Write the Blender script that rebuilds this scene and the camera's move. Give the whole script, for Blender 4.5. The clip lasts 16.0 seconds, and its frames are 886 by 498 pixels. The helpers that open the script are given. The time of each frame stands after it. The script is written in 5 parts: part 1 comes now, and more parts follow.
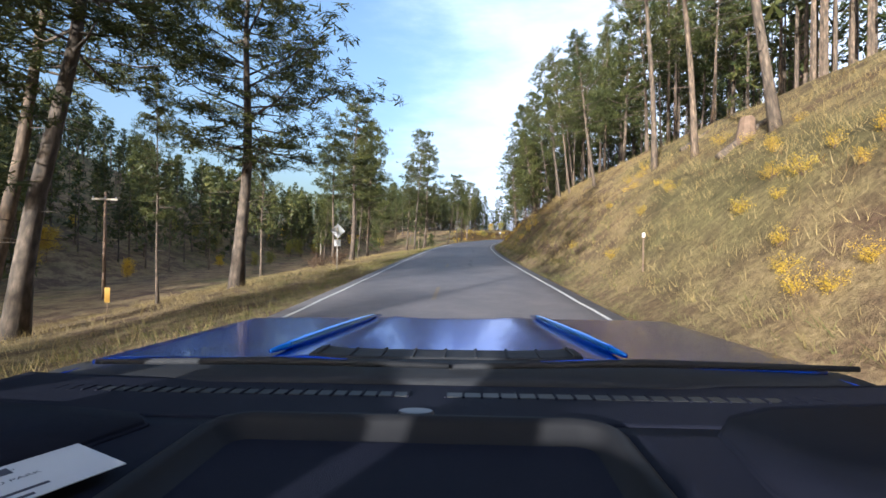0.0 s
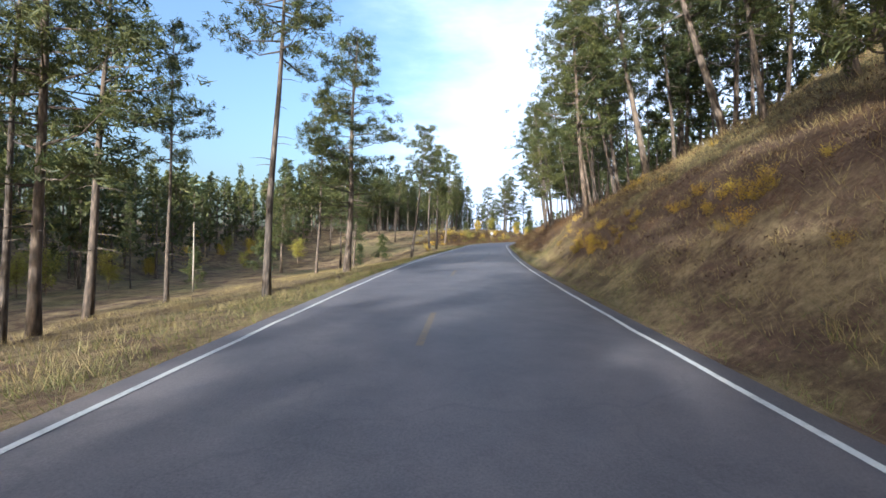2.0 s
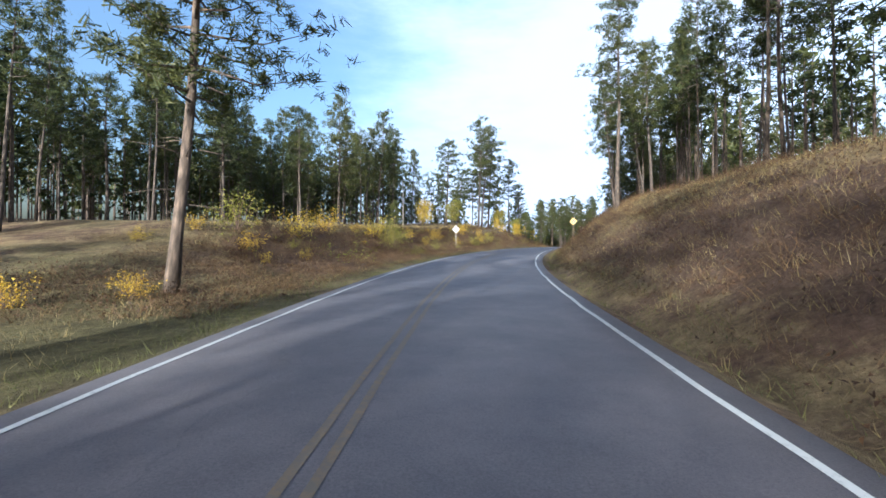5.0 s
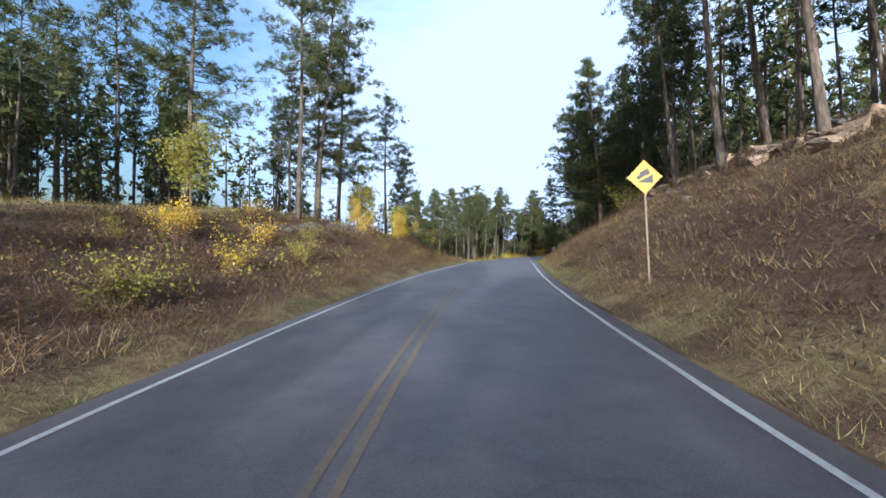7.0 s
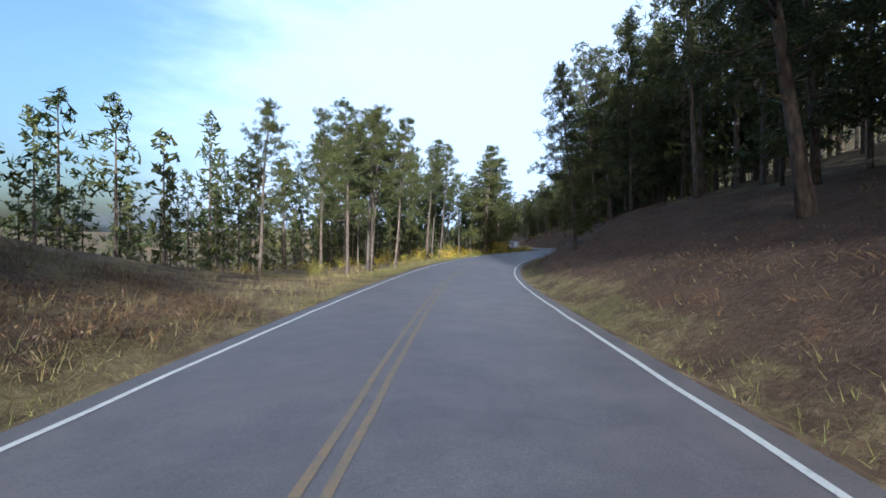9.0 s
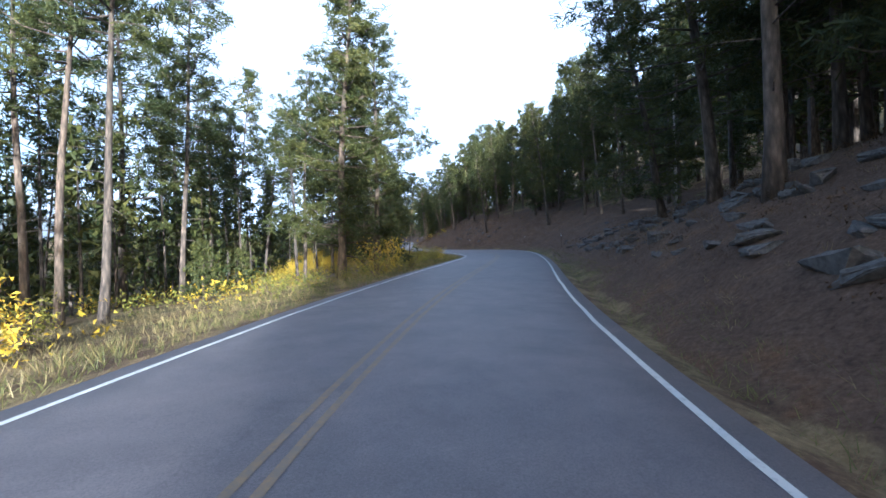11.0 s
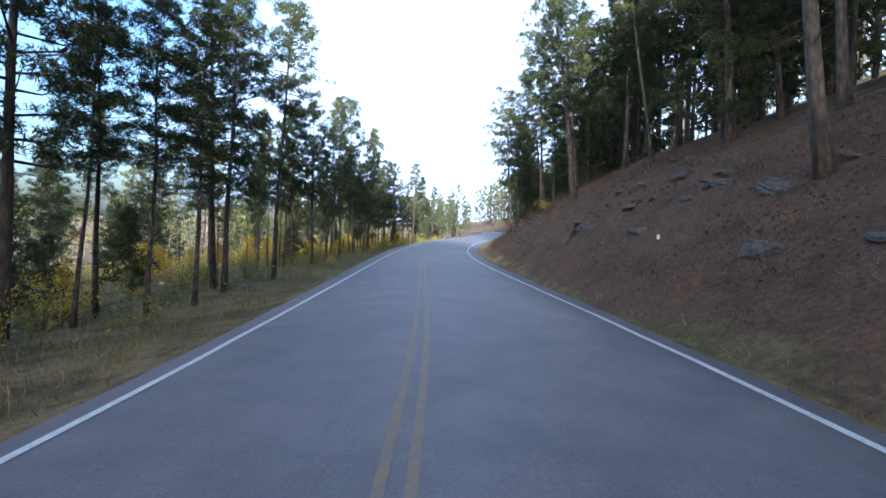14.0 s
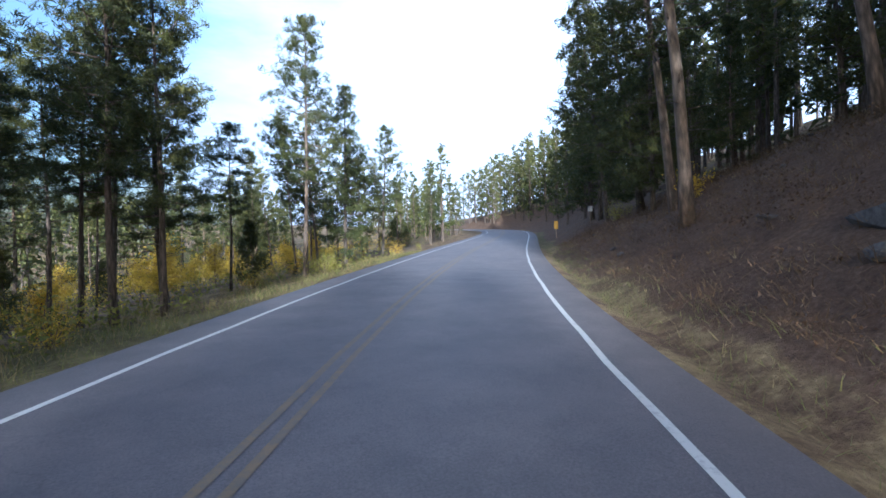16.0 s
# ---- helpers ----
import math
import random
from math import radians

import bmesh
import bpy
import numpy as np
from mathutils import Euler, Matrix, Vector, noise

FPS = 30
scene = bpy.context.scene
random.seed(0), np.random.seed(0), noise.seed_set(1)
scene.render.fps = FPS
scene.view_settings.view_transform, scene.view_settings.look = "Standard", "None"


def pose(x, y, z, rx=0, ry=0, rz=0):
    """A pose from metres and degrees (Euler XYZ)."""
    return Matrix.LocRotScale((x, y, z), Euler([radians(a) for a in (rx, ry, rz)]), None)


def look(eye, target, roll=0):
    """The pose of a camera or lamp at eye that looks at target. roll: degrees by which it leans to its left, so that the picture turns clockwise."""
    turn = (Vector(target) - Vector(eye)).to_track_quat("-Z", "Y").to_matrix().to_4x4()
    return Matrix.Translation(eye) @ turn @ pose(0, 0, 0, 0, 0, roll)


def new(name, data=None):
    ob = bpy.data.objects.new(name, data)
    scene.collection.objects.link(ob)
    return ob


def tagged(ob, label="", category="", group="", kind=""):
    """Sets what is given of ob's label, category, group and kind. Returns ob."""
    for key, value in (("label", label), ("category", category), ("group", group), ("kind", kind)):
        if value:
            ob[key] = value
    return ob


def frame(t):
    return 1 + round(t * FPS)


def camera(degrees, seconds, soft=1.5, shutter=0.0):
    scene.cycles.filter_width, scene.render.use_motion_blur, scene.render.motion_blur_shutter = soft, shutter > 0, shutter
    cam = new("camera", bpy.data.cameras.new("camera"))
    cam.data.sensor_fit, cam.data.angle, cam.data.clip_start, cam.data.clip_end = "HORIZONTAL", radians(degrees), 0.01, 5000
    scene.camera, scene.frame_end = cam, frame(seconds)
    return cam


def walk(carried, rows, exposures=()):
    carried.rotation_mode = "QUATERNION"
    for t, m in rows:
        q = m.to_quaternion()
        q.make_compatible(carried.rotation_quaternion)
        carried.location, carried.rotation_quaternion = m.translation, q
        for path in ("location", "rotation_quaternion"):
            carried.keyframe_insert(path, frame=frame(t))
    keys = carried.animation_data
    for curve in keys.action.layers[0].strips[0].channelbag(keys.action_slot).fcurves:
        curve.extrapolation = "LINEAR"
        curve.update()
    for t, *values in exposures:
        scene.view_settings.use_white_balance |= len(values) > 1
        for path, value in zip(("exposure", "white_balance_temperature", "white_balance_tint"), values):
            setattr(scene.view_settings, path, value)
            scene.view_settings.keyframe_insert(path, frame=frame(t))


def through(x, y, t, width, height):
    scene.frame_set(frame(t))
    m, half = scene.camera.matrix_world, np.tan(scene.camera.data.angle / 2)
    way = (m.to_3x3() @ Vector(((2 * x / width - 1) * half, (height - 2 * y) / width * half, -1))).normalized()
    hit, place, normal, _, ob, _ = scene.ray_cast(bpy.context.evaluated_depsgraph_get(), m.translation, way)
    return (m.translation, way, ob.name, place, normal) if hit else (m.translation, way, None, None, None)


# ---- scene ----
cam = camera(88.0, 16.0, soft=1.6)
PATH = [
    (0.0, pose(0.00, 0.00, 1.75, 90.34, -0.99, 4.42)),
    (0.5, pose(-0.54, 13.41, 2.22, 90.45, -0.11, 5.81)),
    (1.0, pose(-1.20, 26.71, 2.72, 90.62, -0.67, 5.39)),
    (1.5, pose(-1.64, 39.91, 3.25, 90.54, -0.91, 3.98)),
    (2.0, pose(-1.63, 53.02, 3.78, 90.57, -0.27, 1.62)),
    (2.5, pose(-1.12, 66.01, 4.32, 90.75, 0.92, -0.28)),
    (3.0, pose(-0.32, 78.89, 4.83, 90.51, 1.05, -1.00)),
    (3.5, pose(0.64, 91.68, 5.31, 90.43, 0.88, -1.84)),
    (4.0, pose(1.77, 104.40, 5.76, 90.44, 0.55, -2.49)),
    (4.5, pose(2.95, 117.08, 6.22, 90.48, 0.36, -2.45)),
    (5.0, pose(4.16, 129.74, 6.71, 90.58, 0.22, -2.94)),
    (5.5, pose(5.65, 142.39, 7.23, 90.68, 0.08, -5.12)),
    (6.0, pose(7.92, 154.95, 7.77, 91.08, 0.47, -9.76)),
    (6.5, pose(11.21, 167.31, 8.28, 90.93, -0.60, -14.17)),
    (7.0, pose(15.27, 179.48, 8.74, 90.80, 0.52, -16.92)),
    (7.5, pose(19.97, 191.45, 9.11, 90.11, -0.40, -20.17)),
    (8.0, pose(25.25, 203.20, 9.41, 89.08, -0.80, -22.35)),
    (8.5, pose(30.88, 214.79, 9.68, 89.01, -1.47, -23.60)),
    (9.0, pose(36.71, 226.30, 9.73, 89.37, -0.28, -24.43)),
    (9.5, pose(42.75, 237.71, 9.64, 89.52, 0.60, -25.73)),
    (10.0, pose(49.14, 248.95, 9.50, 89.83, 1.66, -28.08)),
    (10.5, pose(56.22, 259.76, 9.51, 89.66, 2.43, -32.80)),
    (11.0, pose(64.21, 269.90, 9.74, 89.44, 1.60, -37.96)),
    (11.5, pose(73.07, 279.24, 9.94, 89.57, 0.92, -43.06)),
    (12.0, pose(82.47, 287.96, 10.10, 89.71, 1.52, -44.83)),
    (12.5, pose(91.69, 296.72, 10.23, 89.71, 0.28, -41.66)),
    (13.0, pose(100.03, 306.13, 10.30, 89.62, -1.74, -35.43)),
    (13.5, pose(107.11, 316.32, 10.33, 88.53, -3.14, -28.32)),
    (14.0, pose(112.81, 327.14, 10.32, 88.31, -1.32, -21.86)),
    (14.5, pose(117.48, 338.22, 10.34, 88.12, -0.41, -18.57)),
    (15.0, pose(121.76, 349.24, 10.40, 87.61, 0.14, -18.67)),
    (15.5, pose(126.22, 359.96, 10.54, 88.21, 2.00, -20.97)),
    (16.0, pose(131.11, 370.28, 10.75, 88.36, 1.75, -24.17)),
]
EXPOSURES = [(0.0, 1.45, 5250, 10), (2.0, 1.55, 5120, 9), (3.5, 1.4, 4980, 8), (6.5, 1.3, 4850, 8), (8.0, 0.8, 4800, 8), (9.2, 1.3, 4800, 8), (10.5, 1.8, 4700, 8), (12.0, 2.2, 4620, 9), (13.0, 2.25, 4620, 9), (14.5, 2.0, 4620, 10), (16.0, 1.6, 4620, 10)]
walk(cam, PATH, EXPOSURES)

# ---- light ----
SUN_AZ, SUN_EL = radians(204.0), radians(11.0)      # clockwise from +y
world = bpy.data.worlds.new("world")
scene.world = world
world.use_nodes = True
sky = world.node_tree.nodes.new("ShaderNodeTexSky")
sky.sky_type, sky.sun_disc = "NISHITA", False
sky.sun_elevation, sky.sun_rotation = SUN_EL, SUN_AZ
sky.air_density, sky.dust_density, sky.ozone_density = 1.0, 6.0, 0.8
back = world.node_tree.nodes["Background"]
back.inputs[1].default_value = 0.15


def thin_cloud():
    """A veil of thin bright cloud over the sky ahead, with wisps, blue to its sides and overhead."""
    t = world.node_tree
    way = t.nodes.new("ShaderNodeTexCoord").outputs["Generated"]
    dot = t.nodes.new("ShaderNodeVectorMath")
    dot.operation = "DOT_PRODUCT"
    az, el = radians(35), radians(7)
    dot.inputs[1].default_value = (math.sin(az) * math.cos(el), math.cos(az) * math.cos(el), math.sin(el))
    t.links.new(way, dot.inputs[0])
    stretch = t.nodes.new("ShaderNodeMapping")
    stretch.inputs["Scale"].default_value = (1.6, 1.6, 5.5)
    t.links.new(way, stretch.inputs[0])
    wisps = t.nodes.new("ShaderNodeTexNoise")
    wisps.inputs["Scale"].default_value, wisps.inputs["Detail"].default_value, wisps.inputs["Roughness"].default_value = 2.2, 7, 0.6
    t.links.new(stretch.outputs[0], wisps.inputs["Vector"])
    add = t.nodes.new("ShaderNodeMath")
    add.operation = "MULTIPLY_ADD"
    add.inputs[1].default_value = 0.35
    t.links.new(wisps.outputs[0], add.inputs[0])
    t.links.new(dot.outputs["Value"], add.inputs[2])
    veil = t.nodes.new("ShaderNodeMapRange")
    veil.interpolation_type = "SMOOTHSTEP"
    for k, v in (("From Min", 0.82), ("From Max", 1.10), ("To Min", 0.0), ("To Max", 0.92)):
        veil.inputs[k].default_value = v
    t.links.new(add.outputs[0], veil.inputs["Value"])
    mix = t.nodes.new("ShaderNodeMix")
    mix.data_type = "RGBA"
    t.links.new(veil.outputs[0], mix.inputs[0])
    t.links.new(sky.outputs[0], mix.inputs[6])
    mix.inputs[7].default_value = (3.4, 3.55, 3.85, 1.0)
    t.links.new(mix.outputs[2], back.inputs[0])


thin_cloud()
sun = new("sun", bpy.data.lights.new("sun", "SUN"))
sun.data.energy, sun.data.angle, sun.data.color = 5.0, radians(0.6), (1.0, 0.87, 0.68)
sun_from = Vector((math.sin(SUN_AZ) * math.cos(SUN_EL), math.cos(SUN_AZ) * math.cos(SUN_EL), math.sin(SUN_EL)))
sun.matrix_world = look(sun_from * 200, (0, 0, 0))

# ---- plan of the road and the land ----
# headings of the road every 10 m from its start, degrees to the left of +y
HEAD = [1.8, 2.6, 3.0, 2.4, 1.1, -0.7, -2.4, -3.4, -4.0, -4.6, -5.2, -5.4, -5.3, -5.7, -7.4, -10.4, -14.1, -17.2, -19.5, -21.9,
        -24.0, -25.5, -26.4, -27.1, -27.8, -29.0, -31.3, -34.8, -39.1, -43.8, -47.9, -49.3, -46.9, -41.8, -35.4, -28.8, -23.2,
        -20.1, -20.0, -21.9, -24.8, -28.5, -31.5, -33.5, -35, -35.5, -35, -33.5, -31, -27, -22, -17, -13, -10, -8, -8, -8]
# its heights every 20 m
RISE = [0.0, 0.72, 1.5, 2.32, 3.11, 3.84, 4.56, 5.35, 6.18, 6.93, 7.49, 7.91, 7.93, 7.68, 7.89, 8.2, 8.44, 8.56, 8.57, 8.62, 8.85, 9.3, 9.8, 10.4, 11.0, 11.5, 12.0, 12.4, 12.8]
S_MIN, S_MAX, STEP = -130.0, 560.0, 1.5
S = np.arange(S_MIN, S_MAX + 0.01, STEP)
head_s = np.radians(np.interp(S, np.arange(len(HEAD)) * 10.0, HEAD))
rise_s = np.interp(S, np.arange(len(RISE)) * 20.0, RISE) + np.where(S < 0, S * 0.034, 0)
rise_s = np.convolve(np.pad(rise_s, 8, "edge"), np.ones(17) / 17, "valid")
line = np.zeros((len(S), 2))
line[1:, 0] = np.cumsum(-np.sin((head_s[1:] + head_s[:-1]) / 2) * STEP)
line[1:, 1] = np.cumsum(np.cos((head_s[1:] + head_s[:-1]) / 2) * STEP)
zero = int(np.argmin(abs(S)))
line += np.array((-0.42, -0.01)) - line[zero] + np.array((-math.sin(head_s[zero]), math.cos(head_s[zero]))) * S[zero]

# the painted lanes wander a little to either side of that line (metres to the right), and the road is banked in its bends (degrees, right side down)
SWAY = {-130: 0.1, 10: 0.1, 28: 0.3, 47: 0.3, 63: 0.0, 78: -0.35, 94: -0.35, 161: -0.35, 176: -0.2, 207: -0.15, 222: 0.15, 240: -0.2, 262: -0.6, 279: -0.7, 311: -0.6,
        326: -0.5, 342: 0.2, 356: 0.4, 370: 0.3, 384: 0.15, 397: -0.15, 411: -0.5, 430: -0.6, 560: -0.6}
BANK = {-130: 0, 0: -0.7, 40: -0.8, 53: -0.2, 70: 0.8, 95: 0.9, 120: 0.4, 150: 0.2, 165: 0.0, 200: -0.3, 225: -0.9, 240: -0.2, 262: 1.5, 272: 2.1, 290: 1.3, 316: 1.3,
        326: 0.3, 336: -2.2, 348: -3.2, 360: -1.8, 374: -0.5, 389: 0.2, 398: 1.5, 410: 1.6, 430: 0.8, 560: 0}
soft_s = np.ones(13) / 13
sway_s = np.convolve(np.pad(np.interp(S, list(SWAY), list(SWAY.values())), 6, "edge"), soft_s, "valid")
bank_s = np.tan(np.radians(np.convolve(np.pad(np.interp(S, list(BANK), list(BANK.values())), 6, "edge"), soft_s, "valid")))
line += sway_s[:, None] * np.stack([np.cos(head_s), np.sin(head_s)], -1)

# heights of the land over the road: a row for each distance s, a column for each distance u from the middle line
LEFT_U = [-130, -80, -41.5, -21.5, -14.5, -8.8, -4.4]
LEFT = {-130: (40, 10, -4.0, -3.2, -2.4, -1.2, -0.3), 60: (40, 10, -4.2, -3.4, -1.8, -0.9, -0.3), 95: (36, 10, -3.6, -2.8, -1.9, -1.1, -0.3),
        120: (26, 8, -3.4, -3.3, -2.2, -1.0, -0.2), 142: (6, 3, -0.6, 0.2, 0.3, -0.1, -0.15), 155: (6, 5, 3.0, 2.9, 2.5, 0.5, -0.2),
        190: (8, 6, 3.8, 3.5, 3.0, 0.9, -0.2), 213: (8, 6, 5.0, 4.8, 4.2, 2.2, -0.2), 240: (6, 5, 4.3, 4.0, 3.3, 1.2, -0.2),
        262: (-2, -2, -1.4, -0.8, -0.5, -0.3, -0.1), 310: (-6, -6, -4, -2.0, -1.2, -0.5, -0.15), 420: (-6, -6, -4.5, -2.6, -1.6, -0.7, -0.2),
        560: (-2, -2, -2, -1.0, -0.5, -0.2, -0.1)}
RIGHT_U = [4.4, 5.6, 8.0, 11.2, 14.6, 22.6, 44.0, 130.0]
RIGHT = {-130: (-0.2, 0.6, 3.2, 5.6, 7.8, 10.0, 15, 28), 70: (-0.2, 0.7, 3.7, 6.1, 8.6, 11.0, 16, 30), 100: (-0.2, 0.5, 2.7, 4.3, 5.6, 7.0, 9, 12),
         120: (-0.2, 0.4, 2.3, 3.8, 4.6, 5.6, 6.5, 8), 150: (-0.25, 0.4, 2.4, 4.2, 4.9, 5.4, 5.6, 5), 180: (-0.25, 0.4, 2.6, 4.6, 5.4, 6.1, 6.3, 6),
         215: (-0.25, 0.5, 2.9, 5.1, 6.8, 8.2, 9, 10), 250: (-0.2, 0.3, 1.5, 2.9, 4.0, 6.0, 11, 28), 268: (-0.2, 0.4, 2.0, 3.7, 5.0, 7.0, 13, 32), 285: (-0.2, 0.4, 2.1, 4.0, 5.4, 7.4, 14, 34), 302: (-0.2, 0.4, 2.0, 3.8, 5.1, 7.2, 14, 36),
         330: (-0.2, 0.3, 1.4, 2.6, 3.7, 6.2, 15, 48), 352: (-0.2, 0.5, 2.4, 4.5, 6.2, 9.0, 18, 54), 375: (-0.2, 0.6, 2.8, 5.0, 6.8, 10.0, 18, 52), 396: (-0.2, 0.6, 2.9, 5.2, 7.0, 10.2, 18, 52),
         420: (-0.2, 0.4, 1.9, 3.9, 5.7, 9.0, 19, 52), 445: (-0.2, 0.3, 1.3, 2.4, 3.6, 6.6, 16, 48), 560: (-0.2, 0.3, 1.3, 2.4, 3.4, 6.0, 12, 28)}


def half_width(s):
    """From the middle line to the painted edge line."""
    return np.interp(s, [325, 342, 357, 370, 385, 400], [3.4, 3.7, 3.55, 3.4, 3.1, 2.95])


def table(rows, s):
    keys = sorted(rows)
    return np.stack([np.interp(s, keys, [rows[k][i] for k in keys]) for i in range(len(rows[keys[0]]))], -1)


def across(s, u):
    """Height of the land over the road at (s, u)."""
    s, u = np.broadcast_arrays(np.asarray(s, float), np.asarray(u, float))
    us = np.array(LEFT_U + [-4.0, 4.0] + RIGHT_U)
    flat = np.full(s.shape + (2,), -0.06)
    rows = np.concatenate([table(LEFT, s), flat, table(RIGHT, s)], -1)
    i = np.clip(np.searchsorted(us, u, side="right") - 1, 0, len(us) - 2)
    f = np.clip((u - us[i]) / (us[i + 1] - us[i]), 0, 1)
    a = np.take_along_axis(rows, i[..., None], -1)[..., 0]
    b = np.take_along_axis(rows, (i + 1)[..., None], -1)[..., 0]
    return a + (b - a) * f


def ripple(x, y):
    """Small uneven ground, within about 0.3 m."""
    return (0.12 * np.sin(0.9 * x + 1.3 * np.sin(0.31 * y)) * np.sin(0.8 * y + 1.1 * np.sin(0.37 * x)) + 0.18 * np.sin(0.21 * x + 0.4) * np.sin(0.17 * y + 1.0)
            + 0.05 * np.sin(2.3 * x + 1.9 * y) * np.sin(1.7 * y - 2.1 * x))


def tilt(s, u):
    """What the banking of the road adds to the height at (s, u); it fades out beside it."""
    return -np.clip(u, -4.2, 4.2) * np.interp(s, S, bank_s) * np.clip((11 - abs(u)) / 6.0, 0, 1)


def spot(s, u):
    """World x, y, z of the land at (s, u)."""
    s, u = np.broadcast_arrays(np.asarray(s, float), np.asarray(u, float))
    h = np.interp(s, S, head_s)
    x = np.interp(s, S, line[:, 0]) + u * np.cos(h)
    y = np.interp(s, S, line[:, 1]) + u * np.sin(h)
    rough = np.clip((abs(u) - 4.0) / 5.0, 0, 1)
    return x, y, np.interp(s, S, rise_s) + across(s, u) + tilt(s, u) + 0.7 * rough * ripple(x, y)


def to_road(x, y):
    """(s, u) of a place in the world."""
    d = (line[:, 0] - x) ** 2 + (line[:, 1] - y) ** 2
    i = int(np.argmin(d))
    dx, dy = x - line[i, 0], y - line[i, 1]
    c, n = math.cos(head_s[i]), math.sin(head_s[i])
    return float(S[i] - dx * n + dy * c), float(dx * c + dy * n)


def land(x, y):
    s, u = to_road(x, y)
    return float(spot(s, u)[2])


# ---- end of plan ----


# ---- materials ----
def node_mat(name):
    m = bpy.data.materials.new(name)
    m.use_nodes = True
    t = m.node_tree
    return m, t, t.nodes["Principled BSDF"]


def rgb(c):
    return (*c, 1.0)


def ramp_of(t, source, stops):
    r = t.nodes.new("ShaderNodeValToRGB")
    t.links.new(source, r.inputs[0])
    els = r.color_ramp.elements
    els[0].position, els[0].color = stops[0][0], rgb(stops[0][1])
    els[1].position, els[1].color = stops[-1][0], rgb(stops[-1][1])
    for p, c in stops[1:-1]:
        e = els.new(p)
        e.color = rgb(c)
    return r.outputs[0]


def noise_of(t, scale, detail=6, rough=0.6, stretch=None, world_space=True):
    n = t.nodes.new("ShaderNodeTexNoise")
    n.inputs["Scale"].default_value, n.inputs["Detail"].default_value, n.inputs["Roughness"].default_value = scale, detail, rough
    if world_space:
        v = t.nodes.new("ShaderNodeNewGeometry").outputs["Position"]
    else:
        v = t.nodes.new("ShaderNodeTexCoord").outputs["Object"]
    if stretch:
        mp = t.nodes.new("ShaderNodeMapping")
        mp.inputs["Scale"].default_value = stretch
        t.links.new(v, mp.inputs[0])
        v = mp.outputs[0]
    t.links.new(v, n.inputs["Vector"])
    return n.outputs[0]


def blend(t, fac, a, b, mode="MIX"):
    m = t.nodes.new("ShaderNodeMix")
    m.data_type, m.blend_type = "RGBA", mode
    for src, sock in ((fac, m.inputs[0]), (a, m.inputs[6]), (b, m.inputs[7])):
        if isinstance(src, (int, float)):
            sock.default_value = src
        elif isinstance(src, tuple):
            sock.default_value = rgb(src)
        else:
            t.links.new(src, sock)
    return m.outputs[2]


def bumped(t, bsdf, height, strength, distance):
    b = t.nodes.new("ShaderNodeBump")
    b.inputs["Strength"].default_value, b.inputs["Distance"].default_value = strength, distance
    t.links.new(height, b.inputs["Height"])
    t.links.new(b.outputs[0], bsdf.inputs["Normal"])


def plain(name, colour, rough=0.6, metal=0.0, vary=0.12, scale=6.0, bump=0.0, coat=0.0):
    m, t, p = node_mat(name)
    dark = tuple(c * (1 - vary) for c in colour)
    light = tuple(min(1, c * (1 + vary)) for c in colour)
    n = noise_of(t, scale, 7, 0.65, world_space=False)
    t.links.new(ramp_of(t, n, [(0.3, dark), (0.7, light)]), p.inputs["Base Color"])
    p.inputs["Roughness"].default_value, p.inputs["Metallic"].default_value = rough, metal
    p.inputs["Coat Weight"].default_value = coat
    if bump:
        bumped(t, p, noise_of(t, scale * 12, 4, 0.6, world_space=False), bump, 0.01)
    return m


def leafy(name, dark, mid, light, through=0.35, rough=0.55):
    """Foliage: colour by clump and by leaf, some light coming through."""
    m, t, p = node_mat(name)
    g = t.nodes.new("ShaderNodeNewGeometry")
    o = t.nodes.new("ShaderNodeObjectInfo")
    a = ramp_of(t, g.outputs["Random Per Island"], [(0.0, dark), (0.5, mid), (1.0, light)])
    n = noise_of(t, 0.35, 3, 0.5)
    patch = ramp_of(t, n, [(0.35, dark), (0.65, light)])
    c = blend(t, 0.35, a, patch)
    tint = ramp_of(t, o.outputs["Random"], [(0.0, (0.82, 0.86, 0.8)), (1.0, (1.15, 1.08, 0.9))])
    c = blend(t, 1.0, c, tint, "MULTIPLY")
    t.links.new(c, p.inputs["Base Color"])
    p.inputs["Roughness"].default_value = rough
    p.inputs["Specular IOR Level"].default_value = 0.3
    tr = t.nodes.new("ShaderNodeBsdfTranslucent")
    t.links.new(c, tr.inputs["Color"])
    mix = t.nodes.new("ShaderNodeMixShader")
    mix.inputs[0].default_value = through
    t.links.new(p.outputs[0], mix.inputs[1])
    t.links.new(tr.outputs[0], mix.inputs[2])
    t.links.new(mix.outputs[0], t.nodes["Material Output"].inputs["Surface"])
    return m


